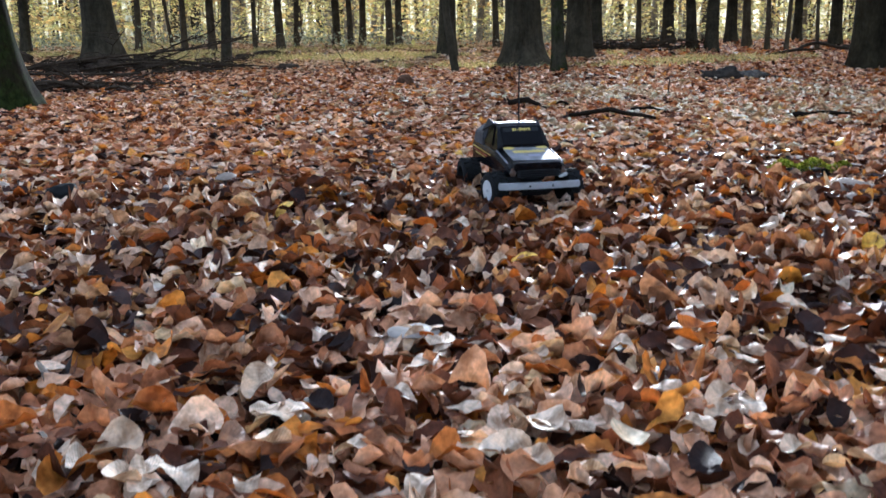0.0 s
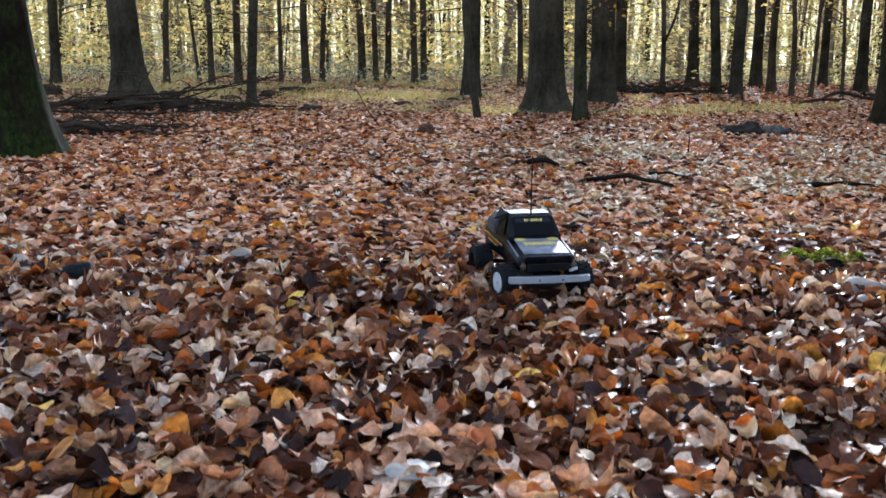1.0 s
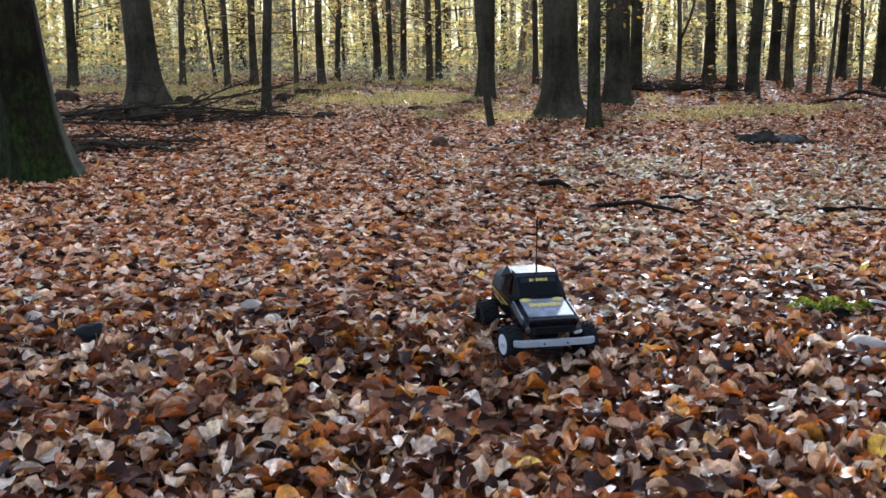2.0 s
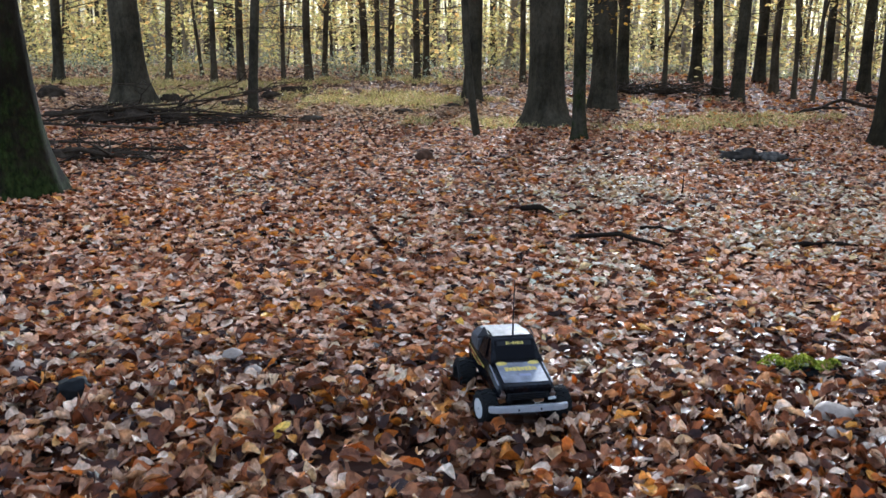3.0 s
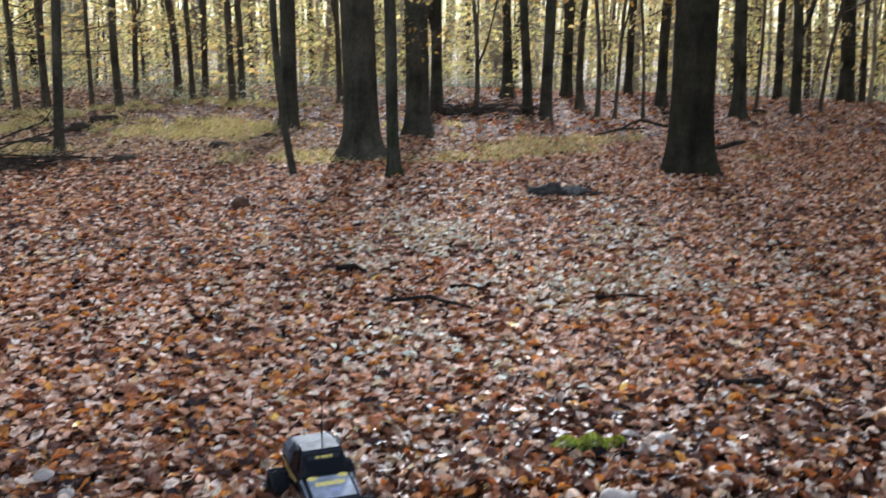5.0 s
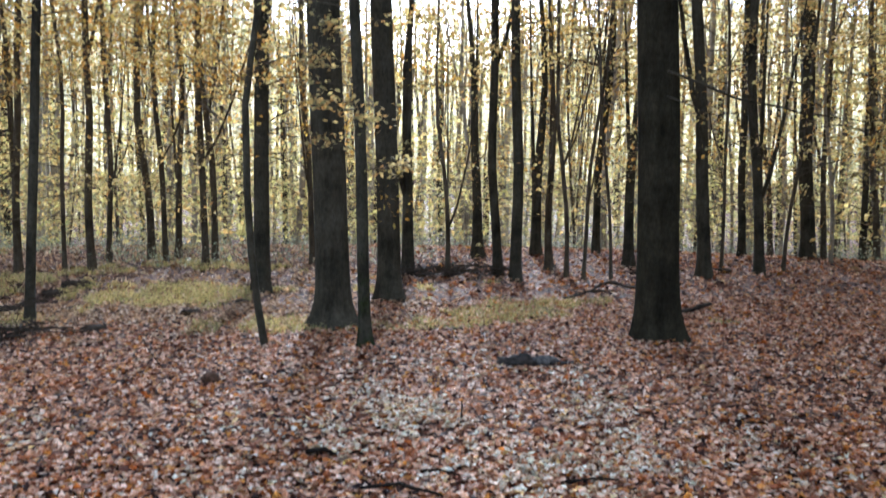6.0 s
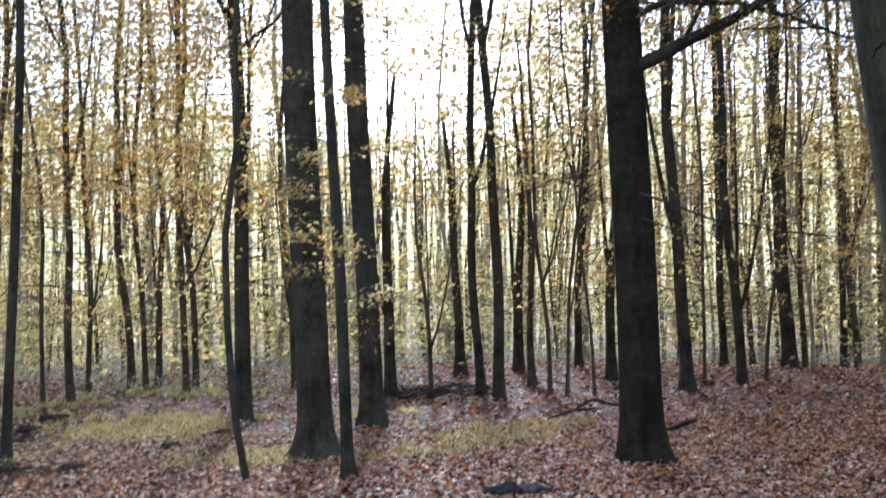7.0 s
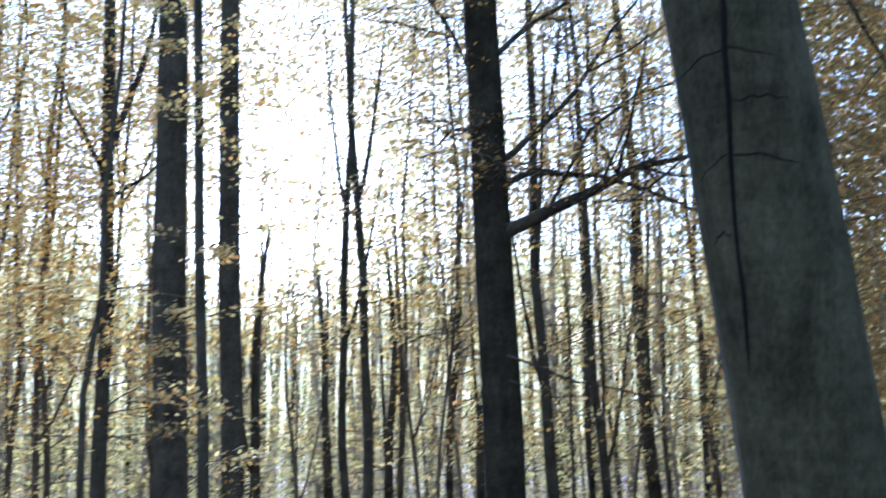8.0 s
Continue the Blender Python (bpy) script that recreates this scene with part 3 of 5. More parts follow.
# slender trunks that can be told apart: place, radius, lean
SLENDER = [(-3.24, 14.65, 0.039, -0.05), (-2.51, 13.94, 0.030, -0.02), (-2.18, 14.08, 0.053, -0.04), (-2.12, 15.19, 0.041, 0.0), (-1.56, 15.48, 0.059, -0.01),
           (-1.32, 15.08, 0.041, 0.005), (-1.2, 15.9, 0.049, -0.012), (-0.72, 14.66, 0.048, -0.005), (-0.61, 15.1, 0.049, -0.01), (0.14, 13.59, 0.038, 0.0),
           (0.79, 14.81, 0.041, 0.0), (2.05, 13.65, 0.085, 0.0), (2.54, 13.28, 0.034, -0.012), (3.43, 15.64, 0.09, -0.022), (3.23, 13.31, 0.065, -0.03)]
SLENDER += [(3.35, 12.75, 0.076, -0.034), (4.16, 14.03, 0.057, -0.055), (4.47, 15.94, 0.093, -0.031), (4.13, 13.07, 0.031, -0.01), (4.27, 12.76, 0.026, 0.045),
           (5.6, 16.26, 0.067, -0.012), (4.64, 12.71, 0.022, -0.06), (5.43, 14.22, 0.076, -0.035), (6.04, 12.9, 0.092, -0.043), (6.83, 14.05, 0.025, -0.017),
           (8.09, 15.96, 0.067, -0.043), (7.06, 13.3, 0.072, -0.066), (9.35, 17.35, 0.052, -0.051), (7.58, 13.59, 0.029, 0.037)]
SLENDER += [(8.99, 15.39, 0.122, -0.06), (9.25, 15.36, 0.047, -0.041), (10.47, 16.16, 0.06, -0.043), (10.43, 15.68, 0.058, -0.054), (-3.11, 14.03, 0.054, 0.004),
            (-3.39, 13.66, 0.042, 0.0), (-5.32, 13.22, 0.066, 0.05), (-4.04, 13.78, 0.042, 0.05), (-3.79, 14.6, 0.024, -0.12)]
# heights of trunks cut short where sun glare and leaves swallow their tops
GLARE_CUT = {11: 4.4, 13: 4.2, 17: 4.6, 12: 4.0, 16: 5.2}
for k, (x, y, r, lx) in enumerate(SLENDER):
    build_tree("young_beech", (x, y), r, GLARE_CUT.get(k, 9.0 + 40 * r + (k * 7 % 5) * 0.6), (lx, 0.01 * ((k * 5) % 5 - 2)), THIN if r < 0.06 else "dark beech trunk with yellow autumn leaves", 200 + k, BARK_THIN if r < 0.06 else BARK,
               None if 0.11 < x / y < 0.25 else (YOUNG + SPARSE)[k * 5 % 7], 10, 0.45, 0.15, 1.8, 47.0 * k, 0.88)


def build_wood():
    # the deeper wood: a few trees built once, copied with their parts
    rnd = random.Random(5)
    label = "tall slim beech of the deeper wood in yellow autumn leaf"
    kinds = []
    for k in range(8):
        r = (0.024, 0.04, 0.03, 0.058, 0.036, 0.05, 0.03, 0.07)[k]
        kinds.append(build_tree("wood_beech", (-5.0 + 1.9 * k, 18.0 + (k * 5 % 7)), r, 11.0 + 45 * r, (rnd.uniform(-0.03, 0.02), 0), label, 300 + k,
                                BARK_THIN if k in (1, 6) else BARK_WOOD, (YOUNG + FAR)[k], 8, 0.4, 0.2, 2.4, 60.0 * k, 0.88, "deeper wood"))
    spots = []
    tries = 0
    while len(spots) < 215 and tries < 20000:
        tries += 1
        az = rnd.uniform(-40, 54)
        d = (17.0 if az < 34 else 10.5) + 42 * rnd.random() ** 0.7
        x, y = d * math.sin(radians(az)), d * math.cos(radians(az))
        if all((x - u) ** 2 + (y - v) ** 2 > 0.5 for u, v, _, _ in spots):
            spots.append((x, y, d, az))
    # unseen trees behind and beside the camera, to close the wood and dim skylight
    while len(spots) < 235:
        az, d = rnd.uniform(62, 314), rnd.uniform(6, 22)
        spots.append((d * math.sin(radians(az)), d * math.cos(radians(az)), d, az))
    for k, (x, y, d, az) in enumerate(spots):
        s = rnd.uniform(0.8, 1.25)
        sz = s * rnd.uniform(0.9, 1.15)
        if 4.0 < az < 12.5:
            # low young growth in the clearing towards the sun
            sz = min(sz, (1.3 + 0.165 * d) / 12.0)
        t = copy_thing(kinds[(k % 4) + (0 if d < 19 and k < 215 else 4)], pose(x, y, height_at(x, y) - 0.01, 0, 0, rnd.uniform(0, 360)))
        t.matrix_basis = t.matrix_basis @ Matrix.Diagonal((s, s, sz, 1))


build_wood()


def build_far_wood():
    # trunks and foliage too far to tell apart
    rng = np.random.default_rng(12)
    verts, faces = [], []
    for k in range(700):
        a, d = radians(rng.uniform(-42, 56)), rng.uniform(34, 80)
        x, y, r = d * math.sin(a), d * math.cos(a), rng.uniform(0.04, 0.13)
        lx = rng.normal(0, 0.03)
        bend = rng.normal(0, 0.12, 2)
        top = d * rng.uniform(0.1, 0.2)
        tube([(x, y, -3.3), (x + lx * 3 + bend[0], y, 1.5), (x + lx * 6 + bend[1], y, 0.5 * top + 1), (x + lx * 10, y, top)], [r * 1.2, r, r * 0.75, r * 0.2], 5, verts, faces)
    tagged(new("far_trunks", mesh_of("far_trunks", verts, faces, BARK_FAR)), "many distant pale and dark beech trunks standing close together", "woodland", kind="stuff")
    n = 50000
    az, d = rng.uniform(-42, 56, n), rng.uniform(48, 95, n)
    a = np.radians(az)
    top = np.where((az > 4) & (az < 13.5), 0.155, 0.185) + 0.02 * np.sin(az * 0.9) + 0.015 * np.sin(az * 2.3 + 1)
    z = -3.2 + (5.1 + top * d) * rng.beta(1.0, 1.15, n)
    p = np.stack([d * np.sin(a), d * np.cos(a), z], 1)
    # the canopy of the deeper wood, thin where the low sun comes through
    n = 26000
    a2, d2 = np.radians(rng.uniform(-42, 57, n)), rng.uniform(24, 60, n)
    c = np.stack([d2 * np.sin(a2), d2 * np.cos(a2), 1.9 + d2 * (0.05 + 0.5 * rng.beta(1.0, 1.35, n))], 1)
    c = open_to_sun(c, rng)
    c = c[np.array([noise.noise(Vector(q) * 0.22) + 0.4 * noise.noise(Vector(q) * 0.8) > -0.05 for q in c])]
    q = np.repeat(c, 14, 0) + rng.normal(0, 1, (14 * len(c), 3)) * np.array([0.9, 0.9, 0.16])
    canopy = new("far_canopy", flake_mesh("far_canopy", rng, q, rng.uniform(0.11, 0.23, len(q)), 1.2, CANOPY))
    tagged(canopy, "thin olive and brown autumn canopy of the deeper wood", "woodland", kind="stuff")
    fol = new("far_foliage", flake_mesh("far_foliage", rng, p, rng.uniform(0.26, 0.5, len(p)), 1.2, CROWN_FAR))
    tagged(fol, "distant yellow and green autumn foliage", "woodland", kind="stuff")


build_far_wood()


def build_backdrop():
    # the wood's far side: one folded foliage sheet, ragged-topped, haze put in its colour
    m, nt, b = material("hazy_far_wood", 0.95, 0.02)
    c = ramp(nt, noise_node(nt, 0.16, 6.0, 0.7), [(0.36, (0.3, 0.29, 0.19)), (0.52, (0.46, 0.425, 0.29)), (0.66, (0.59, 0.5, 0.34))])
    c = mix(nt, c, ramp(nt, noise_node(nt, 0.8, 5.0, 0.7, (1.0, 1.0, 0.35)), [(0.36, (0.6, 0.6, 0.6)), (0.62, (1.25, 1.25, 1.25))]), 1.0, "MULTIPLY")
    nt.links.new(c, b.inputs["Base Color"])
    t = nt.nodes.new("ShaderNodeBsdfTranslucent")
    nt.links.new(c, t.inputs[0])
    s = nt.nodes.new("ShaderNodeMixShader")
    s.inputs[0].default_value = 0.7
    nt.links.new(b.outputs[0], s.inputs[1])
    nt.links.new(t.outputs[0], s.inputs[2])
    nt.links.new(s.outputs[0], nt.nodes["Material Output"].inputs[0])
    verts, faces, rows = [], [], 12
    cols = 880
    for i in range(cols):
        a = radians(-60 + 0.15 * i)
        # lower towards the sun
        top = 16.0 + 9.0 * min(1.0, abs(i * 0.15 - 69.0) / 14.0) + 6.0 * noise.noise(Vector((i * 0.03, 0.0, 1.0))) + 6.0 * noise.noise(Vector((i * 0.13, 0.0, 5.0))) + 5.0 * noise.noise(Vector((i * 0.5, 0.0, 8.0)))
        for j in range(rows):
            z = -4.0 + (top + 4.0) * j / (rows - 1)
            d = 172.0 + 7.0 * noise.noise(Vector((i * 0.07, z * 0.12, 3.0))) + 2.0 * noise.noise(Vector((i * 0.4, z * 0.5, 6.0)))
            verts.append((d * math.sin(a), d * math.cos(a), z))
    for i in range(cols - 1):
        for j in range(rows - 1):
            k = i * rows + j
            faces.append((k, k + rows, k + rows + 1, k + 1))
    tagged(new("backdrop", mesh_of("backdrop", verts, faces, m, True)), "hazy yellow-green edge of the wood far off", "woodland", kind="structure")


build_backdrop()


# ---- toy truck ----
def loft(sections, mat, parent, name, label="", bevel=0.003):
    # a closed body through cross-sections, each a list of (x, y, z)
    bm = bmesh.new()
    rings = [[bm.verts.new(p) for p in s] for s in sections]
    n = len(rings[0])
    for a, b in zip(rings, rings[1:]):
        for i in range(n):
            bm.faces.new((a[i], a[(i + 1) % n], b[(i + 1) % n], b[i]))
    bm.faces.new(rings[0][::-1])
    bm.faces.new(rings[-1])
    bmesh.ops.recalc_face_normals(bm, faces=bm.faces)
    if bevel:
        bmesh.ops.bevel(bm, geom=list(bm.edges), offset=bevel, segments=2, affect="EDGES", clamp_overlap=True)
    return part(name, bm, mat, parent, label)


def box(size, at, bevel=0.002, turn=None):
    bm = bmesh.new()
    bmesh.ops.create_cube(bm, size=1.0, matrix=Matrix.Translation(at) @ (turn or Matrix.Identity(4)) @ Matrix.Diagonal((*size, 1)))
    if bevel:
        bmesh.ops.bevel(bm, geom=list(bm.edges), offset=bevel, segments=2, affect="EDGES", clamp_overlap=True)
    return bm


def lathe(profile, sides, axis="x"):
    # profile: (along the axis, radius)
    bm = bmesh.new()
    rings = []
    for u, r in profile:
        rings.append([bm.verts.new((u, r * math.cos(2 * math.pi * k / sides), r * math.sin(2 * math.pi * k / sides))) for k in range(sides)])
    for a, b in zip(rings, rings[1:]):
        for k in range(sides):
            bm.faces.new((a[k], a[(k + 1) % sides], b[(k + 1) % sides], b[k]))
    bm.faces.new(rings[0][::-1])
    bm.faces.new(rings[-1])
    bmesh.ops.recalc_face_normals(bm, faces=bm.faces)
    return bm


def build_truck():
    paint = plain("glossy_black_toy_paint", (0.003, 0.003, 0.004), 0.15, 0.1, 0.0, 0.3, 25.0, 0.03)
    glass = plain("tinted_toy_window", (0.003, 0.003, 0.004), 0.2, 0.06, 0.0, 0.1, 20.0, 0.0)
    rubber = plain("black_tyre_rubber", (0.007, 0.007, 0.007), 0.85, 0.15, 0.0, 0.4, 80.0, 0.3)
    white = plain("scuffed_white_plastic", (0.5, 0.49, 0.48), 0.5, 0.4, 0.0, 0.12, 40.0, 0.1)
    silver = plain("matt_silver_plastic", (0.3, 0.3, 0.31), 0.4, 0.5, 0.2, 0.12, 50.0, 0.05)
    dark = plain("black_chassis_plastic", (0.006, 0.006, 0.007), 0.6, 0.2, 0.0, 0.3, 60.0, 0.1)
    yellow = plain("yellow_sticker", (0.5, 0.37, 0.07), 0.4, 0.4, 0.0, 0.2, 70.0, 0.0)
    red = plain("red_sticker", (0.35, 0.05, 0.02), 0.4, 0.4, 0.0, 0.2, 70.0, 0.0)
    lens = plain("amber_lamp_plastic", (0.05, 0.025, 0.015), 0.3, 0.5, 0.0, 0.2, 70.0, 0.0)
    paint.node_tree.nodes["Principled BSDF"].inputs["Coat Weight"].default_value = 0.04
    paint.node_tree.nodes["Principled BSDF"].inputs["Coat Roughness"].default_value = 0.03
    t = thing("toy_truck", (0.243, 2.497, -0.005), "black radio-controlled toy pickup truck standing on fallen leaves", "toy truck")

    # front end at y = 0, rear towards +y; the bonnet stands above the wings, the roof is narrower than the sides
    def ring(y, half, low, high, top_half, top):
        return [(-half, y, low), (half, y, low), (half, y, high), (top_half, y, top), (-top_half, y, top), (-half, y, high)]

    loft([ring(0.014, 0.074, 0.1, 0.113, 0.068, 0.12), ring(0.03, 0.078, 0.096, 0.12, 0.072, 0.129), ring(0.13, 0.08, 0.1, 0.14, 0.075, 0.15),
          ring(0.24, 0.082, 0.1, 0.147, 0.077, 0.156), ring(0.335, 0.081, 0.1, 0.15, 0.076, 0.16), ring(0.35, 0.077, 0.11, 0.148, 0.072, 0.157)], paint, t, "body", "glossy black truck body")
    loft([ring(0.01, 0.064, 0.108, 0.124, 0.062, 0.131), ring(0.02, 0.065, 0.106, 0.1285, 0.063, 0.1352), ring(0.075, 0.064, 0.112, 0.14, 0.0615, 0.1462), ring(0.135, 0.062, 0.12, 0.1505, 0.06, 0.1568)], paint, t, "bonnet", "black bonnet standing above the wings")

    def cab(y, half, top_half, top):
        return [(-half, y, 0.148), (half, y, 0.148), (half * 0.98 + top_half * 0.02, y, 0.156), (top_half, y, top), (-top_half, y, top), (-half * 0.98 - top_half * 0.02, y, 0.156)]

    loft([cab(0.128, 0.072, 0.07, 0.16), cab(0.168, 0.074, 0.059, 0.207), cab(0.18, 0.075, 0.058, 0.2125), cab(0.232, 0.077, 0.058, 0.2135), cab(0.243, 0.077, 0.06, 0.208)], paint, t, "cab", "black cab with inward-leaning sides")

    def cover(y, half, mid, top):
        # the cover over the bed: low sides and broad slanting shoulders
        return [(-half, y, 0.15), (half, y, 0.15), (half * 0.97, y, mid), (half * 0.7, y, top), (-half * 0.7, y, top), (-half * 0.97, y, mid)]

    # both lacquers put the sky's reflection into the colour, besides the scratches
    sheen = plain("sky_sheen_lacquer", (0.17, 0.17, 0.185), 0.48, 0.5, 0.5, 0.5, 30.0, 0.2)
    worn_sky_sheen = plain("scratched_sky_grey_lacquer", (0.055, 0.055, 0.06), 0.5, 0.14, 0.0, 0.9, 45.0, 0.6)
    loft([cover(0.238, 0.08, 0.186, 0.206), cover(0.25, 0.081, 0.188, 0.207), cover(0.32, 0.079, 0.182, 0.2), cover(0.345, 0.075, 0.172, 0.188)], worn_sky_sheen, t, "bed_cover", "scratched cover over the truck bed, sky reflection in its grey")
    for s in (-1, 1):
        # dark corner where the cab's side meets the wider bed cover
        bm = bmesh.new()
        q = [(s * 0.06, 0.19, 0.2125), (s * 0.061, 0.236, 0.2225), (s * 0.079, 0.24, 0.19)]
        lo = [bm.verts.new(p) for p in q]
        hi = [bm.verts.new((x + s * 0.003, y, z + 0.0015)) for x, y, z in q]
        bm.faces.new(lo), bm.faces.new(hi)
        for i in range(3):
            bm.faces.new((lo[i], lo[(i + 1) % 3], hi[(i + 1) % 3], hi[i]))
        bmesh.ops.recalc_face_normals(bm, faces=bm.faces)
        part("corner_fin", bm, dark, t, "dark triangular fin")
    # windscreen lies on the slope in front of the cab
    slope = math.atan2(0.05, 0.04)
    scr = Matrix.Rotation(slope, 4, "X")
    part("windscreen", box((0.108, 0.056, 0.0016), (0, 0.1472, 0.1848), 0.0006, scr), glass, t, "dark tinted windscreen")
    header = part("windscreen_sticker", box((0.096, 0.013, 0.001), (0.0, 0.1583, 0.1992), 0, scr), dark, t)
    for k, (w, h) in enumerate(((0.0046, 0.008), (0.0036, 0.006), (0.003, 0.002), (0.005, 0.008), (0.0046, 0.006), (0.005, 0.008), (0.0034, 0.007), (0.0052, 0.008))):
        part("letter_bar", box((w, h, 0.0008), (-0.0205 + 0.0062 * k, 0.1578, 0.1998), 0, scr), yellow, header)
    for s in (-1, 1):
        bm = bmesh.new()
        q = [(s * 0.0755, 0.168, 0.16), (s * 0.0765, 0.232, 0.16), (s * 0.0605, 0.228, 0.207), (s * 0.0605, 0.186, 0.207)]
        vs = [bm.verts.new(p) for p in q] + [bm.verts.new((x + s * 0.0015, y, z + 0.001)) for x, y, z in q]
        bm.faces.new(vs[:4]), bm.faces.new(vs[4:])
        for i in range(4):
            bm.faces.new((vs[i], vs[(i + 1) % 4], vs[4 + (i + 1) % 4], vs[4 + i]))
        bmesh.ops.recalc_face_normals(bm, faces=bm.faces)
        part("side_window", bm, glass, t)
        # stripes along the flank
        for j, (y0, y1, z, m) in enumerate(((0.16, 0.33, 0.138, yellow), (0.19, 0.32, 0.131, red), (0.21, 0.30, 0.125, yellow))):
            part("side_stripe", box((0.0015, y1 - y0, 0.0026), (s * 0.0812, (y0 + y1) / 2, z), 0, Matrix.Rotation(0.05, 4, "X")), m, t)
        lamp = lathe([(-0.003, 0.0075), (0.0, 0.0085), (0.0025, 0.0075), (0.004, 0.004)], 16)
        bmesh.ops.rotate(lamp, verts=lamp.verts, cent=(0, 0, 0), matrix=Matrix.Rotation(-math.pi / 2, 3, "Z"))
        bmesh.ops.translate(lamp, verts=lamp.verts, vec=(s * 0.0665, 0.011, 0.1075))
        part("headlight", lamp, lens, t, "small dark headlight")
        part("indicator", box((0.008, 0.004, 0.006), (s * 0.0665, 0.0135, 0.1175), 0.001), lens, t)
        # pale strip laid on as the wing edge's reflection beside the bonnet
        part("wing_trim", box((0.004, 0.1, 0.0012), (s * 0.0735, 0.082, 0.1405), 0.0004, Matrix.Rotation(0.205, 4, "X")), sheen, t, "pale strip as the reflection along the wing")
        # oval sticker at the foot of the windscreen
        bm = bmesh.new()
        bmesh.ops.create_cone(bm, cap_ends=True, segments=20, radius1=1, radius2=1, depth=1, matrix=Matrix.Translation((s * 0.044, 0.1185, 0.1556)) @ Matrix.Rotation(0.192, 4, "X") @ Matrix.Diagonal((0.0155, 0.0095, 0.0012, 1)))
        part("oval_sticker", bm, yellow, t)
    hood_turn = Matrix.Rotation(0.192, 4, "X")
    # thin pale plates added as the sky's reflection in bonnet and roof
    part("bonnet_panel", box((0.12, 0.098, 0.0012), (0, 0.0745, 0.1468), 0.0004, Matrix.Rotation(0.192, 4, "X")), sheen, t, "silvery plate as the sky's reflection on the bonnet")
    part("roof_panel", box((0.108, 0.05, 0.0014), (0, 0.206, 0.2137), 0.0005, Matrix.Rotation(0.017, 4, "X")), worn_sky_sheen, t, "scratched grey plate as the sky's reflection on the roof")
    for k in range(8):
        part("bonnet_letter_bar", box((0.0096, 0.019 - 0.004 * (k % 3 == 1), 0.001), (-0.037 + 0.0108 * k, 0.09, 0.1502), 0, hood_turn), yellow, t)
    part("bonnet_emblem", box((0.03, 0.012, 0.001), (0.006, 0.06, 0.1444), 0, hood_turn), plain("grey_blue_sticker", (0.2, 0.2, 0.28), 0.3, 0.5, 0.0, 0.2, 70.0, 0.0), t)
    grille = part("grille", box((0.112, 0.005, 0.018), (0, 0.009, 0.106), 0.001), dark, t)
    for k in range(3):
        part("grille_bar", box((0.096, 0.003, 0.0014), (0, 0.006, 0.101 + 0.005 * k), 0), paint, grille)
    part("body_mount", box((0.05, 0.2, 0.03), (0, 0.17, 0.088), 0.003), dark, t)
    part("chassis", box((0.06, 0.3, 0.03), (0, 0.175, 0.062), 0.004), dark, t)
    part("skid_plate", box((0.07, 0.05, 0.006), (0, 0.02, 0.056), 0.002, Matrix.Rotation(-0.4, 4, "X")), dark, t)
    bumper = loft([[(x, y0, 0.07), (x, y1, 0.07), (x, y1, 0.086), (x, y0, 0.086)] for x, y0, y1 in ((-0.106, -0.006, 0.006), (-0.083, -0.014, 0.001), (0.0, -0.016, 0.0), (0.083, -0.014, 0.001), (0.106, -0.006, 0.006))], silver, t, "bumper", "pale grey front bumper", 0.002)
    for s in (-1, 1):
        part("bolt", box((0.005, 0.003, 0.005), (s * 0.03, -0.0165, 0.078), 0.001), dark, bumper)
        part("bumper_stay", box((0.01, 0.03, 0.008), (s * 0.035, 0.014, 0.072), 0.001), dark, t)
    part("tow_hook", box((0.008, 0.026, 0.007), (0.062, 0.0, 0.1), 0.002, Matrix.Rotation(-0.5, 4, "X") @ Matrix.Rotation(0.5, 4, "Z")), white, t, "white plastic hook")
    v, f = tube([(0.004, 0.185, 0.212), (0.004, 0.187, 0.25), (0.005, 0.19, 0.31), (0.007, 0.195, 0.365)], [0.0024, 0.0021, 0.0018, 0.0015], 6)
    part_mesh("aerial", mesh_of("aerial", v, f, dark), t, "thin black wire aerial")

    def wheel(x, y, r, w, height, steer, deep):
        s = 1 if x > 0 else -1
        e = new("wheel")
        e.parent = t
        e.location = (x, y, height)
        e.rotation_euler = (0, 0, (math.pi if s < 0 else 0) + radians(steer))
        prof = [(-w / 2, r * 0.55), (-w / 2, r * 0.82), (-w * 0.42, r * 0.93), (-w * 0.25, r * 0.965), (w * 0.25, r * 0.965), (w * 0.42, r * 0.93), (w / 2, r * 0.82), (w / 2, r * 0.58), (w * (0.42 - deep), r * 0.55)]
        bm = lathe(prof, 32)
        lugs = bmesh.new()
        for k in range(18):
            for side in (-1, 1):
                a = 2 * math.pi * (k + 0.5 * (side > 0)) / 18
                m = Matrix.Rotation(a, 4, "X") @ Matrix.Translation((side * w * 0.22, 0, r * 0.972)) @ Matrix.Rotation(side * 0.35, 4, "Z") @ Matrix.Diagonal((w * 0.42, r * 0.13, r * 0.075, 1))
                bmesh.ops.create_cube(lugs, size=1.0, matrix=m)
        part("tyre", bm, rubber, e, "black rubber tyre")
        tagged(part("tread", lugs, rubber, e, "knobbly rubber tread"), kind="stuff")
        rim = part("rim", lathe([(w * (u - deep), r * k) for u, k in ((0.2, 0.5), (0.5, 0.57), (0.52, 0.53), (0.49, 0.46), (0.47, 0.2), (0.49, 0.14), (0.49, 0.05))], 28), white, e, "white plastic rim")
        part("hub_nut", lathe([(w * (0.48 - deep), r * 0.08), (w * (0.52 - deep), r * 0.07)], 6), silver, rim)
        return e

    for x in (-0.099, 0.099):
        wheel(x, 0.058, 0.047, 0.044, 0.06, 9.0, 0.0)
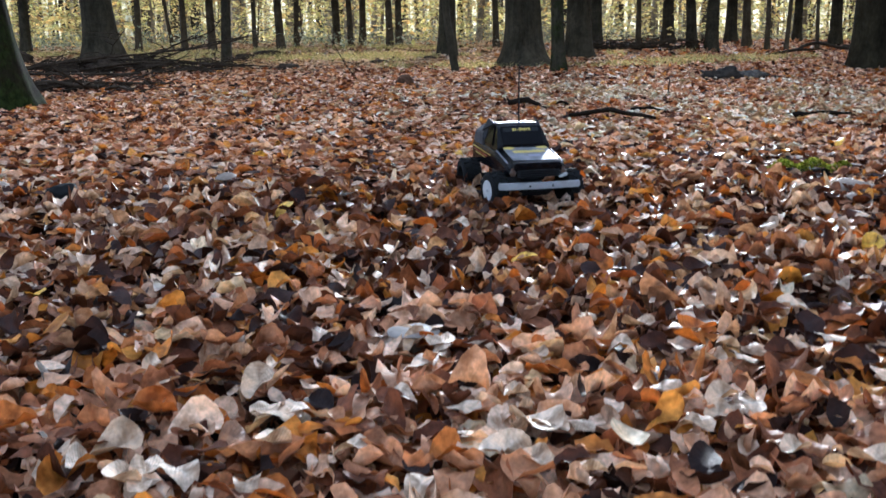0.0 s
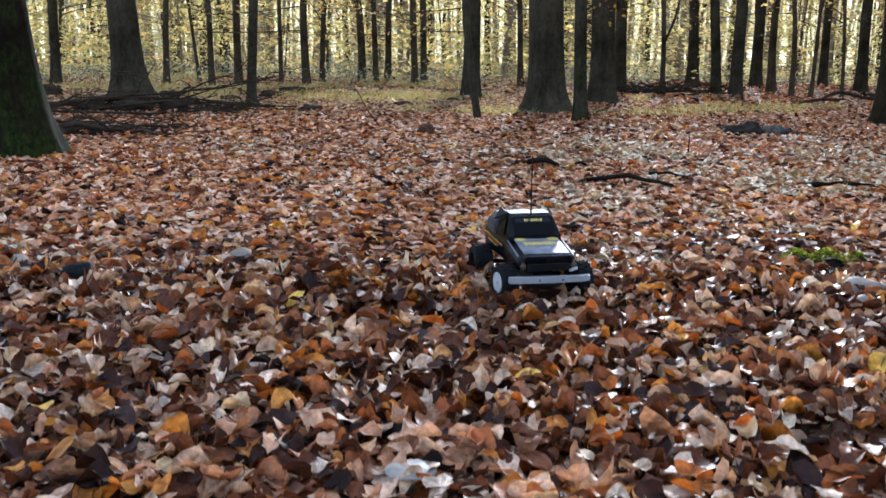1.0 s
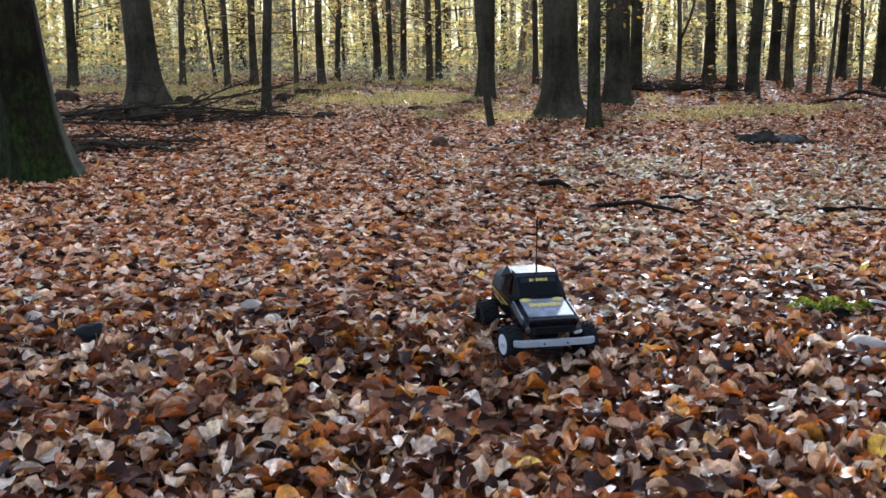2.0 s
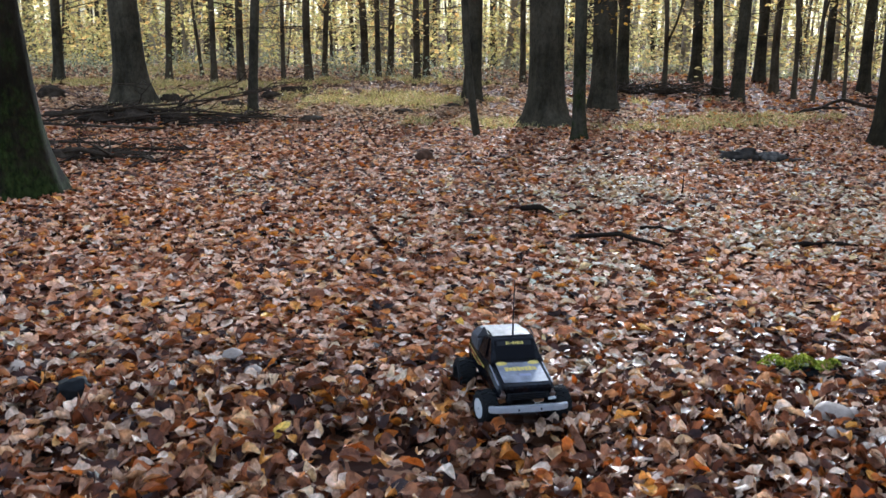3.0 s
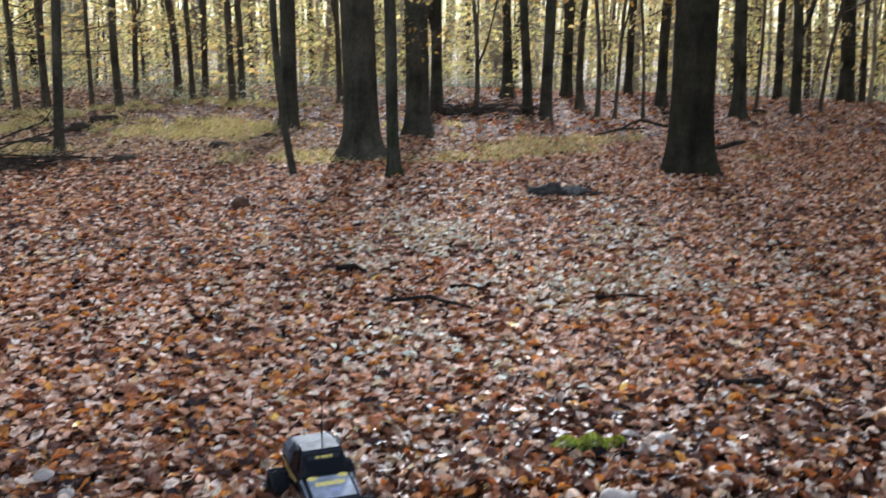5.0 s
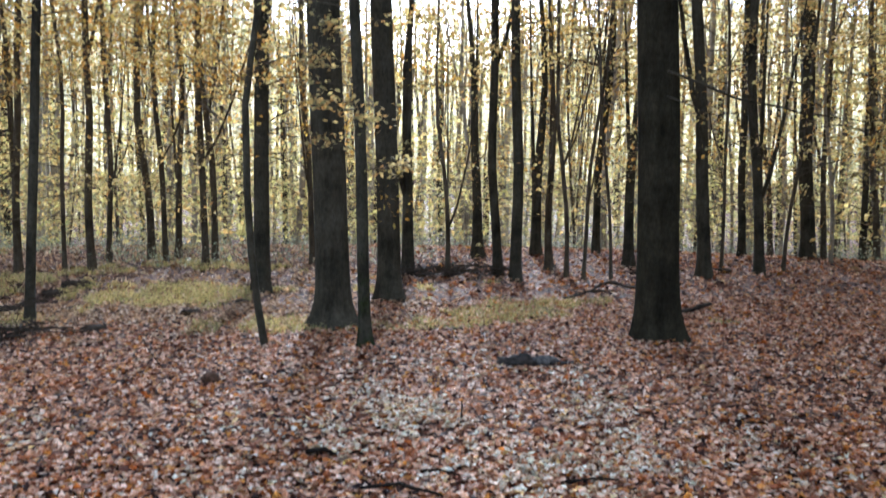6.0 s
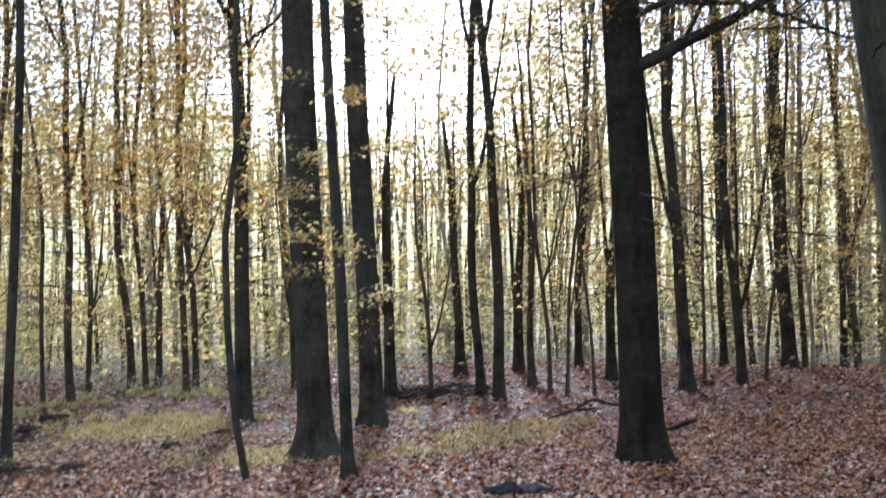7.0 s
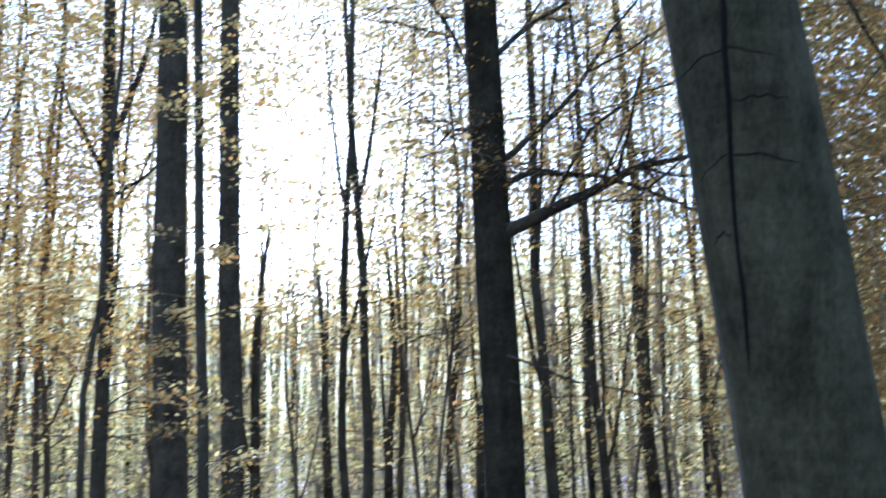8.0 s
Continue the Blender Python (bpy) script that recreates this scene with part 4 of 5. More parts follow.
        wheel(x * 1.02, 0.3, 0.05, 0.052, 0.06, 0.0, 0.3)
    for y in (0.058, 0.305):
        part("axle", lathe([(-0.08, 0.006), (0.08, 0.006)], 10), dark, t).location = (0, y, 0.06)
    t.rotation_euler = (0, 0, radians(13.5))
    return t


build_truck()


# ---- limbs and marks of single trees ----
def limb(parent, runs, name="limb", label="", mat=None):
    # bent boughs in the world's metres, as parts of a tree
    base = parent.location
    for pts, r0, r1 in runs:
        fine = []
        for a, b in zip(pts, pts[1:]):
            fine += [Vector(a).lerp(Vector(b), k / 4) for k in range(4)]
        fine.append(Vector(pts[-1]))
        n = len(fine)
        fine = [p - base + Vector(noise.noise_vector(p * 4)) * 0.02 * min(1, i) for i, p in enumerate(fine)]
        v, f = tube(fine, [r0 + (r1 - r0) * i / (n - 1) for i in range(n)], 7)
        part_mesh(name, mesh_of(name, v, f, mat or BARK, True), parent, label)


def twig_leaves(parent, lines, seed, per_metre, spread, leaf, mat):
    rng = np.random.default_rng(seed)
    spots, verts, faces = [], [], []
    base = np.array(parent.location)
    for pts in lines:
        for a, b in zip(pts, pts[1:]):
            a, b = np.array(a), np.array(b)
            length = np.linalg.norm(b - a)
            n = max(2, int(per_metre * length))
            for _ in range(n // 10 + 1):
                o = a + (b - a) * rng.uniform(0, 1) - base
                d = rng.normal(0, 1, 3) * (1, 1, 0.5)
                d = d / np.linalg.norm(d) * spread * rng.uniform(0.7, 1.8)
                tube([tuple(o), tuple(o + d * 0.5 + (0, 0, 0.03)), tuple(o + d)], [0.006, 0.004, 0.002], 4, verts, faces)
                m = 10
                s = rng.uniform(0.2, 1.1, m)[:, None]
                spots.append(o + d * s + rng.normal(0, 0.09, (m, 3)))
    spots = np.concatenate(spots)
    tagged(part_mesh("branchwork", mesh_of("branchwork", verts, faces, BARK_THIN), parent), kind="stuff")
    tagged(part_mesh("crown", flake_mesh("crown", rng, spots, leaf * rng.uniform(0.7, 1.3, len(spots)), 0.7, mat), parent), kind="stuff")


def tree_at(x, y):
    return min((o for o in scene.objects if o.name.startswith("beech_tree")), key=lambda o: (o.location.x - x) ** 2 + (o.location.y - y) ** 2)


tall = tree_at(3.66, 8.62)
TALL_LIMBS = [([(3.55, 8.6, 3.48), (3.95, 8.4, 3.70), (4.30, 8.4, 3.87), (4.70, 8.4, 4.07), (4.91, 8.4, 4.19), (5.35, 8.4, 4.32), (6.1, 8.3, 4.5)], 0.07, 0.018),
              ([(4.65, 8.3, 4.05), (5.03, 8.3, 3.96), (5.46, 8.3, 3.82), (6.0, 8.2, 3.7)], 0.028, 0.008),
              ([(3.5, 8.6, 3.92), (3.89, 8.5, 4.12), (4.24, 8.5, 4.12), (4.6, 8.5, 4.13), (4.75, 8.5, 4.1)], 0.035, 0.02),
              ([(3.5, 8.6, 4.1), (4.01, 8.5, 4.57), (4.38, 8.5, 4.97), (4.77, 8.5, 5.59), (5.1, 8.5, 6.0)], 0.035, 0.01),
              ([(3.5, 8.6, 5.2), (3.86, 8.5, 5.54), (4.28, 8.5, 5.85), (4.8, 8.5, 6.4)], 0.03, 0.01)]
TALL_LIMBS += [([(3.45, 8.6, 4.5), (3.13, 8.6, 4.5), (2.97, 8.6, 4.32)], 0.02, 0.006),
              ([(3.45, 8.6, 4.8), (3.14, 8.6, 5.44), (2.92, 8.6, 5.75), (2.8, 8.6, 6.3)], 0.025, 0.008),
              ([(4.05, 8.4, 3.8), (4.4, 8.3, 4.5), (4.9, 8.2, 4.9), (5.5, 8.1, 5.1)], 0.02, 0.006),
              ([(3.6, 8.45, 2.38), (4.17, 8.3, 2.16), (4.38, 8.3, 2.12), (4.87, 8.3, 2.02), (5.45, 8.3, 1.97), (6.0, 8.2, 2.0)], 0.013, 0.004),
              ([(3.6, 8.45, 2.16), (4.01, 8.3, 2.0), (4.33, 8.3, 2.02)], 0.008, 0.003)]
limb(tall, TALL_LIMBS)
twig_leaves(tall, [l[0] for l in TALL_LIMBS[:8]], 41, 110, 0.42, 0.05, CROWN_ORANGE)
BOUGHS = random.Random(61)
MESH_OF_BOUGHS = []
for pts, r0, r1 in TALL_LIMBS[:8]:
    for _ in range(4):
        f = BOUGHS.uniform(0.25, 0.95) * (len(pts) - 1)
        p = Vector(pts[int(f)]).lerp(Vector(pts[min(int(f) + 1, len(pts) - 1)]), f - int(f))
        d = Vector((BOUGHS.uniform(-0.5, 1.0), BOUGHS.uniform(-0.4, 0.4), BOUGHS.uniform(-0.15, 0.9))).normalized() * BOUGHS.uniform(0.7, 1.8)
        bend = Vector((BOUGHS.uniform(-0.2, 0.2), BOUGHS.uniform(-0.2, 0.2), BOUGHS.uniform(-0.1, 0.25)))
        MESH_OF_BOUGHS.append(([tuple(p + d * k + bend * math.sin(k * 2.6)) for k in (0.0, 0.3, 0.6, 1.0)], 0.004 + 0.25 * r0, 0.003))
limb(tall, MESH_OF_BOUGHS, "bough")
twig_leaves(tall, [l[0] for l in MESH_OF_BOUGHS], 46, 75, 0.3, 0.045, CANOPY)
forked = tree_at(0.08, 11.95)
limb(forked, [([(-0.02, 11.95, 4.6), (-0.24, 11.9, 5.06), (-0.41, 11.9, 5.35), (-0.6, 11.9, 5.9)], 0.035, 0.012), ([(0.02, 11.95, 4.25), (0.29, 11.9, 4.48), (0.49, 11.9, 4.63), (0.8, 11.9, 5.0)], 0.03, 0.01),
              ([(0.02, 11.95, 4.8), (0.3, 12.0, 5.72), (0.47, 12.0, 6.37), (0.6, 12.0, 7.4)], 0.045, 0.018)])
second = tree_at(1.52, 11.30)
twig_leaves(second, [[(1.42, 11.1, 1.0), (1.3, 10.95, 1.02)], [(1.42, 11.1, 1.02), (1.72, 10.9, 0.98)], [(1.42, 11.1, 1.0), (1.5, 10.85, 0.9)]], 44, 40, 0.16, 0.055, CROWN_ORANGE)
sapling = tree_at(0.13, 8.55)
twig_leaves(sapling, [[(-0.05, 8.6, 1.8), (-0.35, 8.7, 1.95), (-0.8, 8.8, 2.1)], [(-0.03, 8.6, 2.2), (-0.5, 8.5, 2.4), (-0.9, 8.4, 2.45)]], 45, 60, 0.3, 0.055, CROWN_ORANGE)


def crack(parent):
    # the dark seam that winds up the side of the trunk that faces the path
    bark = next(o for o in parent.children if o.name.startswith("trunk")).data
    tree = BVHTree.FromPolygons([v.co for v in bark.vertices], [p.vertices for p in bark.polygons])

    def on_bark(z, degrees, out):
        way = Vector((math.cos(radians(degrees)), math.sin(radians(degrees)), 0))
        axis = Vector((-0.15 * z, 0, z))
        hit = tree.ray_cast(axis + way, -way)[0]
        return axis + (hit - axis) * out

    pts = [on_bark(z, a, 0.99) for z, a in ((2.12, 198.5), (2.25, 200.6), (2.53, 205.8), (2.7, 206.6), (2.86, 208.8), (3.16, 214.7), (3.47, 222.0), (3.69, 225.7), (3.92, 230.9), (4.5, 240), (5.5, 252))]
    v, f = tube(pts, [0.004, 0.012, 0.017, 0.013, 0.014, 0.016, 0.017, 0.017, 0.016, 0.015, 0.01], 6)
    seam = plain("dark_bark_seam", (0.006, 0.005, 0.004), 0.95, 0.1, 0.0, 0.3, 40.0, 0.3)
    part_mesh("bark_crack", mesh_of("bark_crack", v, f, seam), parent, "dark vertical crack in smooth bark")
    fold = plain("dark_bark_fold", (0.012, 0.0105, 0.006), 0.95, 0.1, 0.0, 0.4, 40.0, 0.3)
    for z, a0, mid, a1, drop in ((3.72, 168, 224, 276, 0.09), (3.47, 222, 250, 274, 0.02), (3.2, 176, 214, 284, 0.1), (2.83, 178, 196, 207, 0.06), (5.0, 180, 240, 285, 0.1)):
        ring = []
        for k in range(15):
            u = k / 14
            a = a0 + (a1 - a0) * u
            off = (mid - a) / (mid - a0) if a < mid else (a - mid) / (a1 - mid)
            ring.append(on_bark(z - drop * off ** 1.6 + 0.008 * math.sin(k * 1.7), a, 0.994))
        v, f = tube(ring, [0.003 + 0.0045 * math.sin(math.pi * k / 14) for k in range(15)], 5)
        part_mesh("bark_wrinkle", mesh_of("bark_wrinkle", v, f, fold), parent)


crack(NEAR_TREE)
NEAR_LIMBS = [([(3.4, 4.4, 4.9), (4.4, 5.4, 5.3), (5.4, 6.0, 5.2), (6.5, 6.6, 4.7)], 0.05, 0.012), ([(3.4, 4.4, 5.6), (4.5, 5.2, 6.3), (5.6, 5.9, 6.4), (6.8, 6.3, 6.1)], 0.05, 0.012),
              ([(4.4, 5.4, 5.3), (5.0, 5.9, 4.7), (5.6, 6.5, 4.2), (6.4, 7.0, 3.6)], 0.022, 0.006), ([(4.5, 5.2, 6.3), (5.2, 6.1, 6.9), (6.0, 6.8, 7.2)], 0.02, 0.006),
              ([(5.0, 5.8, 5.25), (5.8, 6.6, 5.8), (6.6, 7.2, 5.9)], 0.016, 0.005), ([(3.5, 4.4, 3.9), (4.5, 5.5, 4.0), (5.5, 6.3, 3.6), (6.2, 6.9, 3.0)], 0.028, 0.006)]
limb(NEAR_TREE, NEAR_LIMBS, "limb", "dark spreading limb")
twig_leaves(NEAR_TREE, [l[0] for l in NEAR_LIMBS], 48, 120, 0.4, 0.05, CANOPY)


# ---- things on the forest floor ----
def dead_branch(name, pts, r0, r1, label, category="branch", group="", twigs=0, seed=0, mat=None):
    rnd = random.Random(seed)
    o = Vector((pts[0][0], pts[0][1], height_at(pts[0][0], pts[0][1])))
    t = thing(name, o, label, category, group)
    fine = []
    for a, b in zip(pts, pts[1:]):
        fine += [Vector(a).lerp(Vector(b), k / 3) for k in range(3)]
    fine.append(Vector(pts[-1]))
    n = len(fine)
    fine = [p + Vector(noise.noise_vector(p * 3.0)) * (r0 * 0.9 + 0.02) + Vector(noise.noise_vector(p * 9.0)) * 0.012 - o - Vector((0, 0, 0.03)) for p in fine]
    v, f = tube(fine, [(r0 + (r1 - r0) * i / (n - 1)) * rnd.uniform(*((0.6, 1.3) if name in ("rotten_log", "stick") else (0.85, 1.15))) for i in range(n)], 8)
    stem = part_mesh("stem", mesh_of("stem", v, f, mat or DEADWOOD, True), t)
    for k in range(twigs):
        p = fine[rnd.randrange(1, n - 1)]
        d = Vector((rnd.uniform(-1, 1), rnd.uniform(-0.8, 0.8), rnd.uniform(-0.08, 0.24))).normalized() * rnd.uniform(0.12, 0.45)
        k1, k2 = (Vector((rnd.uniform(-1, 1), rnd.uniform(-1, 1), rnd.uniform(-0.3, 0.6))) * 0.05 for _ in range(2))
        q = [p, p + d * 0.35 + k1, p + d * 0.7 + k2, p + d]
        v, f = tube(q, [r1 * 0.6 + 0.003, r1 * 0.45 + 0.002, r1 * 0.3 + 0.002, 0.002], 5)
        part_mesh("twig", mesh_of("twig", v, f, mat or DEADWOOD, True), t)
    return t


BRUSH = [([(-3.75, 9.1, 0.06), (-3.1, 9.05, 0.13), (-2.4, 9.15, 0.12), (-1.6, 9.45, 0.05)], 0.05, 0.015, 5), ([(-3.5, 8.95, 0.1), (-2.9, 9.0, 0.16), (-2.2, 9.3, 0.2), (-1.75, 9.5, 0.3)], 0.035, 0.01, 6),
         ([(-3.9, 9.35, 0.05), (-3.0, 9.25, 0.1), (-2.1, 9.2, 0.06)], 0.045, 0.02, 4), ([(-3.2, 8.8, 0.05), (-2.6, 8.95, 0.12), (-2.0, 9.2, 0.08), (-1.45, 9.3, 0.04)], 0.03, 0.012, 4)]
BRUSH += [([(-2.85, 9.0, 0.05), (-2.4, 9.3, 0.24), (-2.1, 9.5, 0.36), (-1.95, 9.6, 0.6)], 0.022, 0.008, 4), ([(-2.6, 9.1, 0.1), (-2.1, 9.4, 0.25), (-1.7, 9.7, 0.33)], 0.018, 0.007, 4),
         ([(-3.6, 8.6, 0.04), (-3.0, 8.5, 0.05), (-2.5, 8.45, 0.04)], 0.03, 0.02, 2), ([(-3.0, 9.3, 0.08), (-2.9, 9.15, 0.25), (-2.75, 9.0, 0.42)], 0.016, 0.006, 3),
         ([(-2.55, 7.2, 0.04), (-2.2, 7.3, 0.05), (-1.85, 7.35, 0.03)], 0.035, 0.012, 4), ([(-2.95, 6.95, 0.04), (-2.6, 6.9, 0.07), (-2.3, 6.8, 0.05)], 0.05, 0.025, 5),
         ([(-3.2, 7.6, 0.03), (-2.7, 7.5, 0.05), (-2.3, 7.5, 0.03)], 0.03, 0.012, 3), ([(-3.05, 7.1, 0.04), (-2.5, 7.05, 0.05), (-2.1, 7.1, 0.03)], 0.022, 0.01, 3)]
for k, (pts, r0, r1, tw) in enumerate(BRUSH):
    dead_branch("fallen_branch", pts, r0 * 0.4, r1 * 0.45, "dark dead branch in a tangled brush pile on leaves", "branch", "brush pile", tw + 3, 50 + k)
PILE = random.Random(17)
for k in range(60):
    x, y, a, l = PILE.uniform(-3.7, -1.9), PILE.uniform(8.75, 9.6), PILE.gauss(0.1, 1.1), PILE.uniform(0.1, 0.42)
    if k % 4 == 0:
        x, y = PILE.uniform(-3.1, -1.9), PILE.uniform(6.8, 7.6)
    z = PILE.uniform(0.03, 0.11 if k % 4 else 0.05)
    dead_branch("fallen_branch", [(x - l * math.cos(a), y - l * math.sin(a), 0.03), (x, y, z), (x + l * math.cos(a), y + l * math.sin(a), z * PILE.uniform(0.4, 1.5))], 0.005 + 0.01 * PILE.random(), 0.003, "thin dark dead branch in a tangled brush pile on leaves", "branch", "brush pile", 3, 150 + k)
dead_branch("fallen_branch", [(-2.9, 10.3, 0.04), (-2.75, 10.0, 0.16), (-2.6, 9.8, 0.2)], 0.02, 0.006, "broken dark branch leaning at a beech foot", "branch", "", 3, 70)
dead_branch("fallen_branch", [(3.45, 10.88, 0.03), (3.85, 11.2, 0.09), (4.2, 11.5, 0.14), (4.5, 11.35, 0.07), (4.9, 11.3, 0.04)], 0.014, 0.024, "long dark fallen branch lying on leaves", "branch", "", 3, 73)
dead_branch("fallen_branch", [(4.0, 9.4, 0.03), (4.4, 9.8, 0.05), (4.9, 10.2, 0.03)], 0.045, 0.02, "dark root end lying behind a thick trunk", "branch", "", 0, 74)
for k, (x0, y0, x1, y1, r) in enumerate([(0.36, 5.36, 0.55, 5.28, 0.022), (0.56, 5.3, 0.68, 5.25, 0.012), (0.60, 4.74, 0.97, 4.6, 0.016), (0.93, 4.95, 1.12, 4.9, 0.014), (1.60, 4.71, 1.90, 4.69, 0.016), (1.78, 3.52, 2.06, 3.44, 0.02), (2.45, 3.58, 2.9, 3.85, 0.018)]):
    dead_branch("stick", [(x0, y0, 0.04), ((x0 + x1) / 2, (y0 + y1) / 2 + 0.01, 0.058), (x1, y1, 0.035)], r * 0.8, r * 0.4, "short dark wet stick lying on fallen leaves", "stick", "sticks on the floor", 0, 80 + k, WETWOOD)
dead_branch("twig_stub", [(1.34, 5.97, -0.02), (1.345, 5.97, 0.07), (1.34, 5.97, 0.15)], 0.006, 0.003, "thin upright twig stuck in the leaf litter", "twig", "", 0, 90)
dead_branch("twig_stub", [(-0.6, 7.7, -0.02), (-0.7, 7.7, 0.14), (-0.83, 7.7, 0.33)], 0.005, 0.002, "thin leaning dry stem in the leaf litter", "twig", "", 0, 91)
HEAP = random.Random(8)
for k in range(34):
    x, y, a, l = HEAP.uniform(1.95, 3.15), HEAP.uniform(13.0, 13.7), HEAP.gauss(0, 0.7), HEAP.uniform(0.25, 0.6)
    z = HEAP.uniform(0.02, 0.14)
    dead_branch("fallen_branch", [(x - l * math.cos(a), y - l * math.sin(a), 0.03), (x, y, z), (x + l * math.cos(a), y + l * math.sin(a), z * 0.7)], 0.009, 0.004, "grey dead branch in a low heap of brushwood", "branch", "brushwood heap", 5, 100 + k)


def lump(name, at, size, mat, label, category, seed, part_name="body", rough=1.0):
    # an uneven rounded clod
    t = thing(name, (at[0], at[1], height_at(*at[:2]) + (at[2] if len(at) > 2 else 0.0)), label, category)
    bm = bmesh.new()
    bmesh.ops.create_icosphere(bm, subdivisions=3, radius=1.0)
    for v in bm.verts:
        k = 1 + 0.35 * noise.noise(v.co * 1.6 + Vector((seed, 0, 0))) + 0.26 * rough * noise.noise(v.co * 4.5 + Vector((seed, 3, 0))) + 0.12 * rough * noise.noise(v.co * 11 + Vector((seed, 7, 0)))
        v.co = Vector((v.co.x * size[0] * k, v.co.y * size[1] * k, v.co.z * size[2] * k + size[2] * 0.6))
    part(part_name, bm, mat, t, smooth=True)
    return t


DARK_WOOD = plain("charred_wet_wood", (0.008, 0.008, 0.008), 0.8, 0.15, 0.0, 0.5, 30.0, 0.5)
lump("wood_chunk", (-1.0, 2.62, 0.058), (0.05, 0.04, 0.032), DARK_WOOD, "black lump of rotten wood among fallen leaves", "wood lump", 3.0)
for k, (x, y, w) in enumerate([(-2.95, 9.0, 0.17), (-2.6, 9.1, 0.13), (-3.3, 9.05, 0.14), (-2.75, 6.95, 0.11), (-2.45, 6.9, 0.09), (-3.2, 11.0, 0.12), (-4.6, 11.2, 0.16)]):
    lump("earth_clod", (x, y, 0.01), (w, w * 0.6, w * 0.5), DEADWOOD, "dark clod of rotten wood in the brushwood", "clod", 50.0 + k)
LOG = plain("rotten_grey_wood", (0.035, 0.028, 0.022), 0.9, 0.15, 0.0, 0.8, 14.0, 0.8)
lump("rotten_log", (2.09, 7.6, 0.02), (0.135, 0.07, 0.055), LOG, "short rotten grey log half sunk in leaves", "log", 33.0, rough=1.9)
lump("rotten_log", (2.3, 7.62, 0.025), (0.12, 0.05, 0.038), plain("broken_pale_wood", (0.075, 0.066, 0.056), 0.9, 0.15, 0.0, 0.9, 20.0, 0.9), "broken pale end of a rotten log in leaves", "log", 36.0, rough=1.9)
lump("rotten_log", (2.44, 7.58, 0.03), (0.12, 0.022, 0.015), LOG, "split dark piece of a rotten log in leaves", "log", 41.0, rough=1.6)
lump("tree_stub", (-0.26, 7.27, 0.02), (0.058, 0.05, 0.05), plain("brown_rotten_wood", (0.07, 0.036, 0.02), 0.9, 0.1, 0.0, 0.6, 30.0, 0.5), "small brown rotten stub in the leaves", "stump", 5.0)
for k, (x, y, w) in enumerate([(-0.62, 10.4, 0.1), (-0.13, 11.07, 0.09), (-2.25, 11.89, 0.14), (-2.12, 12.56, 0.16), (-2.45, 10.65, 0.14), (-1.42, 9.47, 0.13), (5.2, 13.2, 0.1), (6.6, 13.5, 0.12), (5.9, 14.4, 0.1)]):
    lump("earth_clod", (x, y), (w, w * 0.6, w * 0.38), DEADWOOD, "dark clod of rotten wood on the forest floor", "clod", 7.0 + k)


def moss_clump():
    t = lump("mossy_bark", (1.09, 3.0, 0.026), (0.14, 0.05, 0.024), DARK_WOOD, "dark piece of bark covered with bright green moss", "mossy bark", 21.0, "bark")
    rng = np.random.default_rng(3)
    n = 1500
    a, r = rng.uniform(0, 6.28, n), np.sqrt(rng.uniform(0, 1, n))
    p = np.stack([0.135 * r * np.cos(a), 0.045 * r * np.sin(a), 0.03 + 0.02 * np.sqrt(np.maximum(0, 1 - r * r)) + rng.uniform(0, 0.008, n) + 0.01 * np.sin(9 * r * np.cos(a))], 1)
    tagged(part_mesh("moss", flake_mesh("moss", rng, p, rng.uniform(0.006, 0.014, n), 0.9, MOSS), t, "bright green moss"), kind="stuff")


moss_clump()


def mushroom(at, r, h, tilt, label, flat=0.5):
    t = thing("mushroom", (at[0], at[1], height_at(*at)), label, "mushroom", "mushrooms")
    cap_mat, stem_mat = MUSH_CAP, MUSH_STEM
    prof = [(0.0, 0.02), (0.02, 0.5), (0.0, 0.9), (0.08, 1.0), (0.2, 0.97), (0.45, 0.75), (0.62, 0.42), (0.66, 0.12), (0.655, 0.02)]
    bm = lathe([(u * r * flat * 1.6 + h, k * r) for u, k in prof], 22)
    bmesh.ops.rotate(bm, verts=bm.verts, cent=(0, 0, 0), matrix=Matrix.Rotation(-math.pi / 2, 3, "Y"))
    for v in bm.verts:
        v.co += Vector(noise.noise_vector(v.co * 26 + Vector(at).to_3d())) * r * 0.13
    bmesh.ops.rotate(bm, verts=bm.verts, cent=(0, 0, h), matrix=Euler(tilt).to_matrix())
    part("cap", bm, cap_mat, t, smooth=True)
    v, f = tube([(0, 0, -0.005), (0.003, 0, h * 0.5), (0, 0, h + 0.2 * flat * r)], [r * 0.28, r * 0.24, r * 0.26], 10)
    part_mesh("stem", mesh_of("stem", v, f, stem_mat, True), t)


MUSH_CAP = plain("pale_mushroom_cap", (0.21, 0.165, 0.13), 0.7, 0.15, 0.0, 0.35, 35.0, 0.3)
MUSH_STEM = plain("pale_mushroom_stem", (0.13, 0.11, 0.09), 0.7, 0.3, 0.0, 0.16, 35.0, 0.2)
